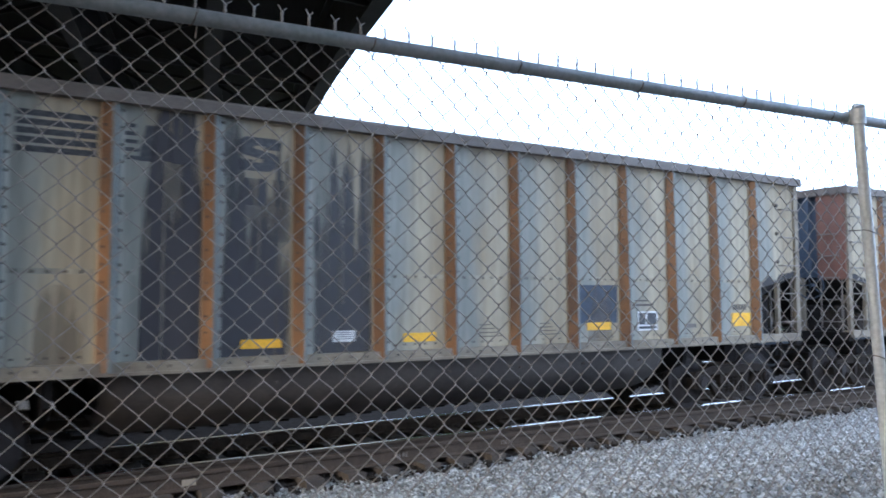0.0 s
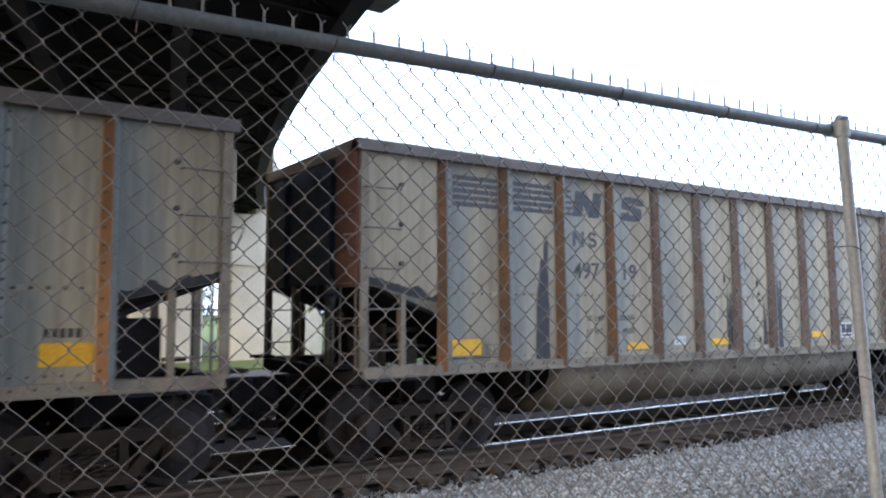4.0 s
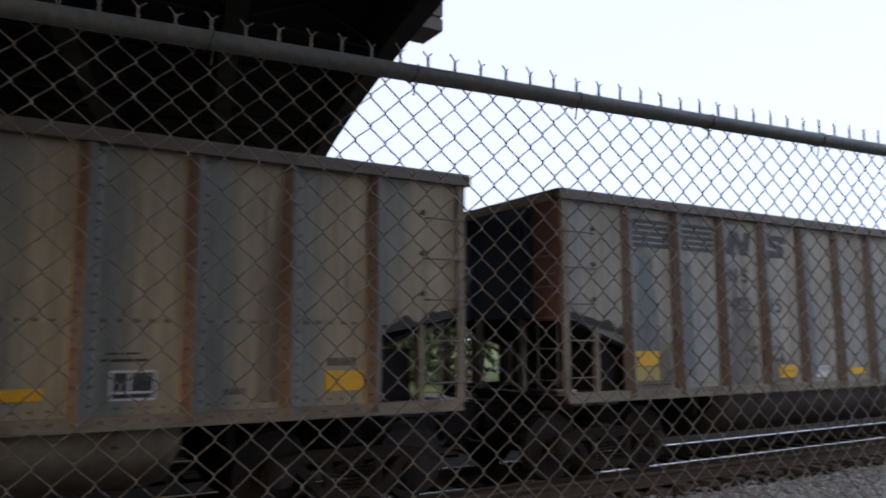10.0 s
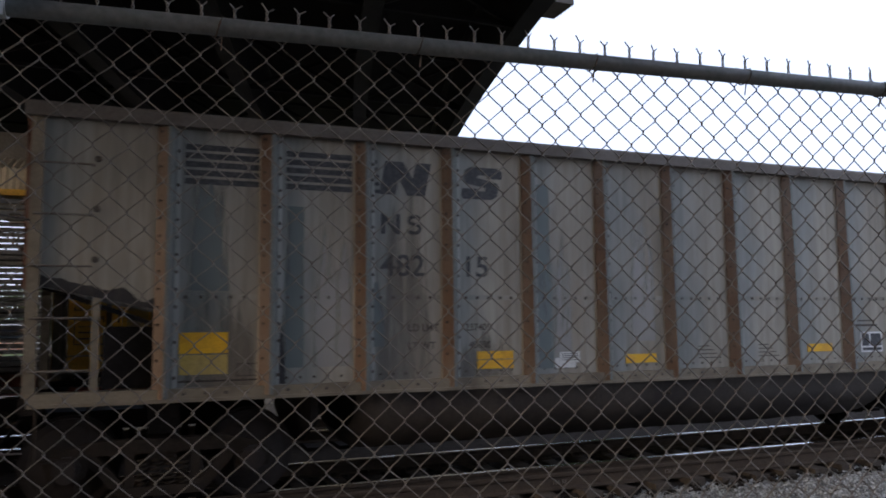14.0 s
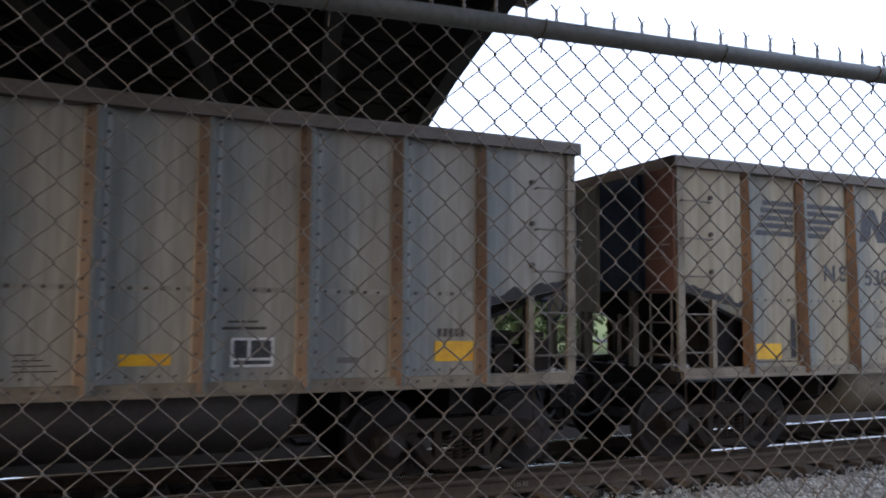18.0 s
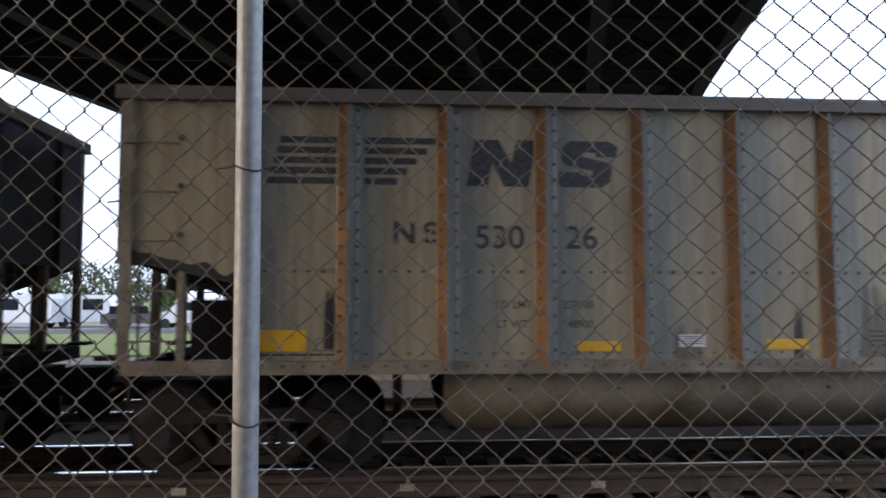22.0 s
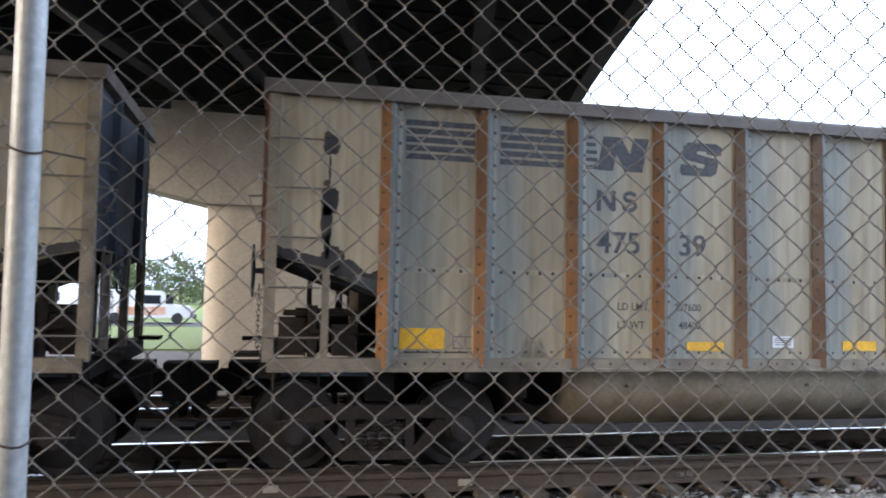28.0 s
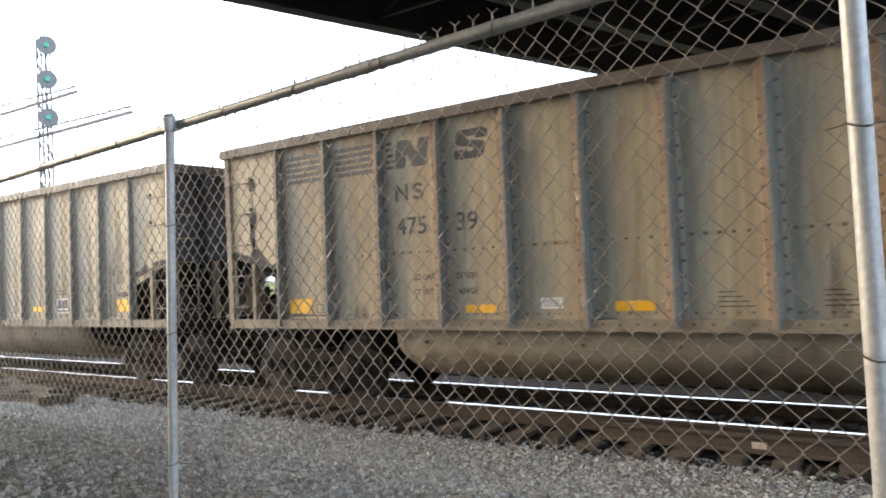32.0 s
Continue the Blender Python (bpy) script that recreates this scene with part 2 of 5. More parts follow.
M_RUSTRED = mat("red_primer_rust", (0.175, 0.082, 0.055), 0.75, 0, (0.12, 0.062, 0.045), 3, 0.15, 40, 0.3)
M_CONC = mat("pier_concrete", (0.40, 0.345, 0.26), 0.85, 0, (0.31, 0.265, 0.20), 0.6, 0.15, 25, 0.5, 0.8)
# dark, so that the unseen light-blocking walls bounce little
M_SKYBLOCK = mat("dark_sky_block_wall", (0.15, 0.135, 0.11), 0.9, 0, (0.10, 0.09, 0.075), 0.6, 0.15, 25, 0.5, 0.8)
# almost black: the shade under the deck is put into these two colours
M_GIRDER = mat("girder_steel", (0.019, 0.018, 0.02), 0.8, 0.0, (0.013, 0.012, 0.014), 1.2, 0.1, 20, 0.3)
M_SOFFIT = mat("shaded_deck_soffit", (0.013, 0.012, 0.013), 0.9, 0, (0.009, 0.008, 0.009), 0.8, 0.1, 15)
M_GRASS = mat("lawn", (0.12, 0.155, 0.03), 0.9, 0, (0.15, 0.165, 0.05), 0.5, 0.4, 12)
M_LEAF = mat("leaves", (0.085, 0.115, 0.045), 0.7, 0, (0.10, 0.125, 0.045), 1.2, 0.1, 10, 0, 0.8, 0.3, 0.45)
M_BARK = mat("bark", (0.10, 0.08, 0.06), 0.9, 0, (0.06, 0.05, 0.04), 4, 0.5, 30, 0.3)
M_ASPHALT = mat("asphalt", (0.055, 0.055, 0.057), 0.9, 0, (0.08, 0.078, 0.075), 1, 0.2, 60)
M_LOT = mat("pale_worn_asphalt", (0.20, 0.195, 0.185), 0.9, 0, (0.14, 0.135, 0.128), 1, 0.2, 60)
M_RACK = mat("rack_yellow_paint", (0.80, 0.45, 0.06), 0.5, 0, (0.62, 0.34, 0.07), 1.5, 0.06, 30, 0.3)
M_RACKDULL = mat("rack_dull_yellow", (0.50, 0.36, 0.10), 0.6, 0, (0.38, 0.29, 0.11), 1.5, 0.06, 30, 0.3)
M_DRYLEAF = mat("dry_leaf", (0.36, 0.26, 0.09), 0.8, 0, (0.25, 0.16, 0.06), 20, 0.1, 90)
M_RACKROOF = mat("galvanised_roof", (0.52, 0.42, 0.27), 0.6, 0.1, (0.42, 0.31, 0.18), 2, 0.05, 40)
M_RACKSIDE = mat("galvanised_side_panel", (0.42, 0.42, 0.40), 0.5, 0.3, (0.32, 0.31, 0.28), 2, 0.05, 40)
M_MAROON = mat("flatcar_maroon", (0.24, 0.075, 0.055), 0.7, 0, (0.15, 0.06, 0.045), 2, 0.1, 40)
M_RED = mat("red_car_paint", (0.55, 0.02, 0.03), 0.25, 0, (0.5, 0.02, 0.03), 2, 0.0, 40)
M_VANW = mat("white_van_paint", (0.75, 0.76, 0.77), 0.3, 0, (0.7, 0.7, 0.7), 2, 0.0, 40)
M_VANBAND = mat("orange_van_band", (0.62, 0.30, 0.16), 0.45, 0, (0.72, 0.66, 0.6), 4, 0.0, 40, lo=0.4, hi=0.6)
M_RUBBER = mat("rubber", (0.03, 0.03, 0.03), 0.85, 0, (0.05, 0.05, 0.05), 5, 0.2, 50)
M_SIGNAL = mat("signal_grey", (0.11, 0.115, 0.115), 0.7, 0, (0.15, 0.155, 0.155), 5, 0.05, 40)
M_GREENLENS = mat("green_lens", (0.03, 0.25, 0.16), 0.2, 0, (0.03, 0.2, 0.12), 5, 0, 40)
M_GLASS = bpy.data.materials.new("vehicle_glass")
M_GLASS.use_nodes = True
M_GLASS.node_tree.nodes["Principled BSDF"].inputs["Base Color"].default_value = (0.02, 0.025, 0.03, 1)
M_GLASS.node_tree.nodes["Principled BSDF"].inputs["Roughness"].default_value = 0.05


def soft_stain(name, colour, strength=0.93, fill=0.0):
    """Slurry that has run down a sheet: ragged runs, thin at the top, broken at the sides."""
    m = bpy.data.materials.new(name)
    m.use_nodes = True
    n, l = m.node_tree.nodes, m.node_tree.links
    b = n["Principled BSDF"]
    b.inputs["Base Color"].default_value = (*colour, 1)
    b.inputs["Roughness"].default_value = 0.6
    co, ma, info = n.new("ShaderNodeTexCoord"), n.new("ShaderNodeMapping"), n.new("ShaderNodeObjectInfo")
    ma.inputs["Scale"].default_value = (11, 11, 0.8)
    off = n.new("ShaderNodeVectorMath")
    off.operation = "SCALE"
    off.inputs[0].default_value = (61, 0, 23)
    l.new(info.outputs["Random"], off.inputs["Scale"])
    l.new(off.outputs[0], ma.inputs["Location"])
    l.new(co.outputs["Object"], ma.inputs[0])
    no = n.new("ShaderNodeTexNoise")
    no.inputs["Scale"].default_value, no.inputs["Detail"].default_value, no.inputs["Roughness"].default_value = 1.0, 5, 0.6
    l.new(ma.outputs[0], no.inputs[0])
    sep = n.new("ShaderNodeSeparateXYZ")
    l.new(co.outputs["Generated"], sep.inputs[0])

    def op(kind, a, c):
        q = n.new("ShaderNodeMath")
        q.operation = kind
        for k, v in ((0, a), (1, c)):
            if isinstance(v, (int, float)):
                q.inputs[k].default_value = v
            else:
                l.new(v, q.inputs[k])
        return q.outputs[0]
    side = op("POWER", op("ABSOLUTE", op("SUBTRACT", op("MULTIPLY", sep.outputs[0], 2.0), 1.0), 0), 5.0)
    up = op("POWER", sep.outputs[2], 1.6)
    total = op("SUBTRACT", op("SUBTRACT", op("SUBTRACT", op("MULTIPLY", no.outputs["Fac"], 2.0), 0.22 - fill), op("MULTIPLY", side, 0.6)), op("MULTIPLY", up, 0.55))
    r = n.new("ShaderNodeMapRange")
    r.inputs[1].default_value, r.inputs[2].default_value, r.inputs[4].default_value = 0.34, 0.60, strength
    l.new(total, r.inputs[0])
    l.new(r.outputs[0], b.inputs["Alpha"])
    return m


M_SLURRY = soft_stain("black_slurry_runs", (0.035, 0.033, 0.033))
M_SHEETED = soft_stain("black_slurry_sheet", (0.03, 0.027, 0.029), 0.96, 0.24)
M_GRIME = soft_stain("brown_grime_runs", (0.13, 0.10, 0.07), 0.42)
M_RUSTRUN = soft_stain("brown_rust_runs", (0.17, 0.12, 0.07), 0.36, 0.1)
M_PALE = soft_stain("pale_wiped_paint", (0.42, 0.41, 0.38), 0.6)
M_TEAL = soft_stain("washed_teal_paint", (0.16, 0.19, 0.185), 0.75, 0.3)

# ---------------------------------------------------------------- mesh helpers


def bx(bm, x0, x1, y0, y1, z0, z1):
    v = [bm.verts.new((x, y, z)) for x in (x0, x1) for y in (y0, y1) for z in (z0, z1)]
    for q in ((0, 1, 3, 2), (4, 6, 7, 5), (0, 4, 5, 1), (2, 3, 7, 6), (0, 2, 6, 4), (1, 5, 7, 3)):
        bm.faces.new([v[k] for k in q])


def bmesh_box(boxes):
    bm = bmesh.new()
    for b in boxes:
        bx(bm, *b)
    return bm


def tube(bm, a, b, r, n=8, r2=None, caps=True):
    a, b = Vector(a), Vector(b)
    d = (b - a).normalized()
    u = d.orthogonal().normalized()
    w = d.cross(u)
    r2 = r if r2 is None else r2
    ra = [bm.verts.new(a + (u * math.cos(2 * math.pi * k / n) + w * math.sin(2 * math.pi * k / n)) * r) for k in range(n)]
    rb = [bm.verts.new(b + (u * math.cos(2 * math.pi * k / n) + w * math.sin(2 * math.pi * k / n)) * r2) for k in range(n)]
    for k in range(n):
        bm.faces.new((ra[k], ra[(k + 1) % n], rb[(k + 1) % n], rb[k]))
    if caps:
        bm.faces.new(ra[::-1])
        bm.faces.new(rb)


def bent(bm, pts, r, n=6):
    pts = [Vector(p) for p in pts]
    rings = []
    for k, p in enumerate(pts):
        d = (pts[min(k + 1, len(pts) - 1)] - pts[max(k - 1, 0)]).normalized()
        u = d.cross(Vector((0.31, 0.17, 0.93))).normalized()
        w = d.cross(u)
        rings.append([bm.verts.new(p + (u * math.cos(2 * math.pi * q / n) + w * math.sin(2 * math.pi * q / n)) * r) for q in range(n)])
    for a, b in zip(rings, rings[1:]):
        for q in range(n):
            bm.faces.new((a[q], a[(q + 1) % n], b[(q + 1) % n], b[q]))
    bm.faces.new(rings[0][::-1])
    bm.faces.new(rings[-1])


def prism(bm, poly, axis, a, b):
    """A polygon of 2D points drawn out along an axis from a to b (x: points are (y, z); y: (x, z); z: (x, y))."""
    put = {"x": lambda p, h: (h, p[0], p[1]), "y": lambda p, h: (p[0], h, p[1]), "z": lambda p, h: (p[0], p[1], h)}[axis]
    va = [bm.verts.new(put(p, a)) for p in poly]
    vb = [bm.verts.new(put(p, b)) for p in poly]
    k = len(poly)
    for i in range(k):
        bm.faces.new((va[i], va[(i + 1) % k], vb[(i + 1) % k], vb[i]))
    bm.faces.new(va[::-1])
    bm.faces.new(vb)


def mesh_of(name, bm, material, smooth=False, bevel=0.0):
    if bevel:
        bmesh.ops.bevel(bm, geom=[e for e in bm.edges if e.is_manifold and e.calc_face_angle(0) > 0.6], offset=bevel, segments=1, affect="EDGES")
    bmesh.ops.recalc_face_normals(bm, faces=bm.faces)
    me = bpy.data.meshes.new(name)
    bm.to_mesh(me)
    bm.free()
    me.materials.append(material)
    if smooth:
        me.shade_smooth()
        me.set_sharp_from_angle(angle=radians(38))
    return me


def part(name, bm, material, parent, label="", smooth=False, bevel=0.0):
    ob = new(name, mesh_of(name, bm, material, smooth, bevel) if isinstance(bm, bmesh.types.BMesh) else bm)
    ob.parent = parent
    return tagged(ob, label)


def thing(name, m, label, category, group="", kind=""):
    ob = new(name)
    ob.empty_display_size = 0.2
    ob.matrix_world = m
    return tagged(ob, label, category, group, kind)


def solid(name, bm, material, label="", category="", kind="", group="", smooth=False, bevel=0.0):
    return tagged(new(name, mesh_of(name, bm, material, smooth, bevel)), label, category, group, kind)


def raw(name, verts, faces, material, smooth=False):
    me = bpy.data.meshes.new(name)
    me.from_pydata([tuple(v) for v in verts], [], faces)
    me.materials.append(material)
    if smooth:
        me.shade_smooth()
    return me


def lettering(name, body, size, material, parent, m, stretch=1.0):
    """Raised stencil letters in the built-in font, as a mesh part."""
    cu = bpy.data.curves.new(name, "FONT")
    cu.body, cu.size, cu.extrude = body, size, 0.002
    cu.offset = size * 0.012
    tmp = new(name, cu)
    dg = bpy.context.evaluated_depsgraph_get()
    me = bpy.data.meshes.new_from_object(tmp.evaluated_get(dg))
    bpy.data.objects.remove(tmp)
    for v in me.vertices:
        v.co.x *= stretch
    me.materials.clear()
    me.materials.append(material)
    ob = new(name, me)
    ob.parent = parent
    ob.matrix_basis = m
    return ob

# ---------------------------------------------------------------- ground
G_FENCE, RAILTOP, TRACK_Y = 0.45, -0.31, 9.39


def ground_z(x, y):
    if y < 2.0:
        return G_FENCE
    if y < 7.0:
        k = (y - 2.0) / 5.0
        k = k * k * (3 - 2 * k) * 0.5 + k * 0.5
        return G_FENCE + (RAILTOP - 0.24 - G_FENCE) * k
    if y < 8.4:
        return RAILTOP - 0.24 - 0.045 * min(1, (y - 7.0) / 0.7)
    return RAILTOP - 0.285


def build_ground():
    ys = sorted(set([-600, -200, -60, -20, -8] + [round(-4 + 0.25 * k, 3) for k in range(60)] + [12, 14, 16, 20, 26, 40, 80, 200, 700]))
    xs = sorted(set([-700, -250, -100, -50] + [round(-30 + 0.5 * k, 3) for k in range(141)] + [50, 100, 250, 700]))
    verts = [(x, y, ground_z(x, y) + (0.025 * noise.noise((x * 0.7, y * 0.9, 3)) if abs(x) < 40 and -4 < y < 7 else 0)) for y in ys for x in xs]
    w = len(xs)
    faces = [(j * w + i, j * w + i + 1, (j + 1) * w + i + 1, (j + 1) * w + i) for j in range(len(ys) - 1) for i in range(w - 1)]
    ob = new("ground", raw("ground", verts, faces, M_GROUND, True))
    tagged(ob, "pale grey crushed stone ground sloping down to the track", "ground", kind="structure")


build_ground()
# unseen tan sheet behind the fence, added to bounce warm light onto the cars
bm_ = bmesh.new()
bx(bm_, -60, 60, -9.0, 0.2, G_FENCE - 0.1, G_FENCE + 0.03)
solid("dirt_path", bm_, M_BOUNCE, "unseen tan ground sheet added to bounce warm light", "path", "structure")


def stones(name, label, n, region, size, material, lift=0.0, seed=1):
    rng = np.random.default_rng(seed)
    octa = np.array([(1, 0, 0), (-1, 0, 0), (0, 1, 0), (0, -1, 0), (0, 0, 1), (0, 0, -1)], float)
    tri = np.array([(0, 2, 4), (2, 1, 4), (1, 3, 4), (3, 0, 4), (2, 0, 5), (1, 2, 5), (3, 1, 5), (0, 3, 5)])
    pos = region(rng, n)
    s = size * (0.5 + 1.0 * rng.random(n) ** 2)
    V = (octa[None] + 0.38 * rng.standard_normal((n, 6, 3))) * s[:, None, None]
    V *= np.stack([np.ones(n), 0.7 + 0.4 * rng.random(n), 0.5 + 0.35 * rng.random(n)], 1)[:, None, :]
    a, b = rng.random(n) * 6.283, rng.normal(0, 0.35, n)
    x, y, z = V[..., 0], V[..., 1], V[..., 2]
    x, z = x * np.cos(b)[:, None] - z * np.sin(b)[:, None], x * np.sin(b)[:, None] + z * np.cos(b)[:, None]
    x, y = x * np.cos(a)[:, None] - y * np.sin(a)[:, None], x * np.sin(a)[:, None] + y * np.cos(a)[:, None]
    gz = np.array([ground_z(p, q) for p, q in pos.tolist()]) + lift + s * 0.3
    V = np.stack([x + pos[:, :1], y + pos[:, 1:], z + gz[:, None]], 2)
    F = (tri[None] + 6 * np.arange(n)[:, None, None]).reshape(-1, 3)
    ob = new(name, raw(name, V.reshape(-1, 3).tolist(), F.tolist(), material))
    return tagged(ob, label, "gravel", kind="stuff")


def near_bank(rng, n):
    y = 1.2 + 6.9 * rng.random(n)
    return np.stack([-15 + 33 * rng.random(n), y], 1)


def between_rails(rng, n):
    y = TRACK_Y + (rng.random(n) - 0.5) * 3.4
    return np.stack([-16 + 40 * rng.random(n), y], 1)


# dark sheet over the pale ground, standing in for shade under the train
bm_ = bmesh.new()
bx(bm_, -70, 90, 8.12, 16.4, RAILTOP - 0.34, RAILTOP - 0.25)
solid("track_bed", bm_, M_TRACKSTONE, "dark ballast bed under both tracks, train shade put into its colour", "track bed", "structure")
# ---------------------------------------------------------------- track
RAIL_PROFILE = [(-0.076, 0), (0.076, 0), (0.076, 0.012), (0.012, 0.03), (0.009, 0.135), (0.037, 0.15), (0.037, 0.178), (0.026, 0.186), (-0.026, 0.186), (-0.037, 0.178), (-0.037, 0.15), (-0.009, 0.135), (-0.012, 0.03), (-0.076, 0.012)]


def rail(parent, y, z, x0, x1, name="rail", polished=True):
    bm = bmesh.new()
    prism(bm, [(y + p[0], z + p[1]) for p in RAIL_PROFILE], "x", x0, x1)
    ob = part(name, bm, M_RAILRUST, parent)
    if polished:
        bm = bmesh.new()
        bx(bm, x0, x1, y - 0.030, y + 0.033, z + 0.184, z + 0.189)
        part("rail_head", bm, M_RAILHEAD, ob, "polished steel running surface")
    return ob


def track(name, cy, x0, x1, label):
    tr = thing(name, pose(0, 0, 0), label, "track", kind="structure")
    zt = RAILTOP - 0.187
    for s in (-0.75, 0.75):
        rail(tr, cy + s, zt, x0, x1)
    bm = bmesh.new()
    bx(bm, -0.115, 0.115, -1.46, 1.3, -0.18, 0)
    tie_me = mesh_of("tie", bm, M_TIE, bevel=0.012)
    bm = bmesh.new()
    for s in (-0.75, 0.75):
        bx(bm, -0.09, 0.09, s - 0.18, s + 0.18, 0, 0.018)
        for dx in (-0.06, 0.06):
            for dy in (-0.1, 0.1):
                tube(bm, (dx, s + dy, 0.01), (dx, s + dy, 0.05), 0.012, 6)
    plate_me = mesh_of("tie_plate", bm, M_RAILRUST)
    rng = random.Random(5)
    n = int((x1 - x0) / 0.53)
    for k in range(n):
        x = x0 + 0.53 * (k + 0.5)
        if -26 < x < 40:
            t = part("tie", tie_me, None, tr)
            t.matrix_basis = pose(x + rng.uniform(-.03, .03), cy + rng.uniform(-.07, .07), zt - 0.004 + rng.uniform(-.006, .004), rng.uniform(-.6, .6), 0, rng.uniform(-1.5, 1.5))
            p = part("tie_plate", plate_me, None, tr)
            p.matrix_basis = pose(x, cy, zt - 0.006)
    return tr


track("track", TRACK_Y, -70, 90, "single railway track with rusty rails on dark timber ties")
far_track = thing("track_2", pose(0, 0, 0), "second railway track behind the train", "track", kind="structure")
for s_ in (-0.75, 0.75):
    rail(far_track, 13.7 + s_, RAILTOP - 0.187, -70, 90)
bm_ = bmesh.new()
for k_ in range(200):
    bx(bm_, -50 + k_ * 0.53, -49.77 + k_ * 0.53, 12.4, 15.0, RAILTOP - 0.37, RAILTOP - 0.19)
tagged(part("tie_row", bm_, M_COALSHADE, far_track), "row of dark timber ties", kind="stuff")

# a loose relay rail lying along the tie ends
relay = thing("relay_rail", pose(0, 0, 0), "loose rusty relay rail lying on the tie ends", "rail")
rail(relay, 8.22, RAILTOP - 0.187, -4.0, 42.0, "rail_bar", False)
for k_, x_ in enumerate((4.62, 6.28)):
    tagged(lettering("rolled_mark", "136 RE", 0.075, M_GRAB, relay, pose(x_, 8.205, RAILTOP - 0.13, 90, 0, 0)), kind="stuff")

for x_ in (0.03, 2.06, -2.3):
    part("paint_mark", bmesh_box([(x_, x_ + 0.15, 8.199, 8.212, RAILTOP - 0.145, RAILTOP - 0.075)]), M_CONC, relay, "pale paint dab on the rail web")

# ---------------------------------------------------------------- bridge
SOFFIT = 6.3


def right_edge(y):
    d = max(y, -12) - 7.75
    return 5.27 + 0.17 * d + 0.005 * d * d


def left_edge(y):
    return -10.6 + 0.26 * (max(y, -12) - 7.8) + 0.0015 * (max(y, -12) - 7.8) ** 2


def ribbon(bm, fx0, fx1, ys, z0, z1):
    """A slab that follows the bridge's curve, between two lines across it."""
    rows = []
    for y in ys:
        rows.append([bm.verts.new((fx0(y), y, z0)), bm.verts.new((fx1(y), y, z0)), bm.verts.new((fx1(y), y, z1)), bm.verts.new((fx0(y), y, z1))])
    for a, b in zip(rows, rows[1:]):
        for k in range(4):
            bm.faces.new((a[k], a[(k + 1) % 4], b[(k + 1) % 4], b[k]))
    bm.faces.new(rows[0])
    bm.faces.new(rows[-1][::-1])


def build_bridge():
    br = thing("overpass_bridge", pose(0, 0, 0), "dark steel girder highway overpass crossing above the tracks", "bridge", kind="structure")
    ys = [-26 + 2.0 * k for k in range(44)]
    bm = bmesh.new()
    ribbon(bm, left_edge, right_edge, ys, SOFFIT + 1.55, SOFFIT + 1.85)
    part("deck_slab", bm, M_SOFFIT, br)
    n = 7
    lines = []
    for k in range(n):
        f = (k + 0.02) / (n - 1 + 0.04)
        lines.append(lambda y, f=f: left_edge(y) + 0.16 + (right_edge(y) - left_edge(y) - 0.32) * f)
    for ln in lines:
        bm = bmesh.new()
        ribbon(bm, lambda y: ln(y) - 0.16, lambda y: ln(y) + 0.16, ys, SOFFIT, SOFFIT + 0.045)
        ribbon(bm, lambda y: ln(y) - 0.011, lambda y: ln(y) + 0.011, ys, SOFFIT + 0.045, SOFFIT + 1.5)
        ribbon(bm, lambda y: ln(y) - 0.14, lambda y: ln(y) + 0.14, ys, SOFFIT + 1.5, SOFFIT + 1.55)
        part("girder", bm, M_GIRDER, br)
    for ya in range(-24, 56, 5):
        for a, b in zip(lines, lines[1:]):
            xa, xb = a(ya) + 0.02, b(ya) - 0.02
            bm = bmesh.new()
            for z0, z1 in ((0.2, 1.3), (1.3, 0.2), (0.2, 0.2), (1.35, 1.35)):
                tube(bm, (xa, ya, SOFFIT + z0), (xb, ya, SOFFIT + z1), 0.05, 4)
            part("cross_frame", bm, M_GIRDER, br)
    for edge, s in ((left_edge, -1), (right_edge, 1)):
        bm = bmesh.new()
        ribbon(bm, lambda y: edge(y) + (0 if s > 0 else -0.3), lambda y: edge(y) + (0.3 if s > 0 else 0), ys, SOFFIT + 1.5, SOFFIT + 2.7)
        part("parapet", bm, M_CONC, br)
    bm = bmesh.new()
    bx(bm, 5.95, 6.85, 11.05, 11.75, 7.08, 7.30)
    bx(bm, 5.95, 6.80, 11.10, 11.70, 7.29, 7.36)
    bx(bm, 5.95, 6.85, 11.05, 11.75, 7.35, 7.6)
    part("drain_bracket", bm, M_CHORD, br, "stacked dark steel bracket on the fascia", bevel=0.02)
    return br


build_bridge()


def pier(name, x0, x1, y0, y1, cap0, cap1, label, paint=None):
    paint = paint or M_CONC
    p = thing(name, pose(0, 0, 0), label, "bridge pier", kind="structure")
    base = RAILTOP - 0.3
    bm = bmesh.new()
    cy, r = (y0 + y1) / 2, (y1 - y0) / 2
    plan = [(x1 - r + r * math.cos(a), cy + r * math.sin(a)) for a in [math.pi * (k / 12 - 0.5) for k in range(13)]]
    plan += [(x0 + r - r * math.cos(a), cy - r * math.sin(a)) for a in [math.pi * (k / 12 - 0.5) for k in range(13)]]
    prism(bm, plan, "z", base, 3.7)
    part("stem", bm, paint, p, smooth=True)
    bm = bmesh.new()
    prism(bm, [(x0, 3.7), (x1, 3.7), (cap1, 4.6), (cap1, 6.0), (cap0, 6.0), (cap0, 4.6)], "y", y0 - 0.15, y1 + 0.15)
    part("cap", bm, paint, p, bevel=0.04)
    bm = bmesh.new()
    for k in range(5):
        x = cap0 + 0.5 + (cap1 - cap0 - 1) * k / 4
        bx(bm, x - 0.3, x + 0.3, y0 + 0.1, y1 - 0.1, 6.0, SOFFIT + 0.002)
    part("bearing_row", bm, paint, p)


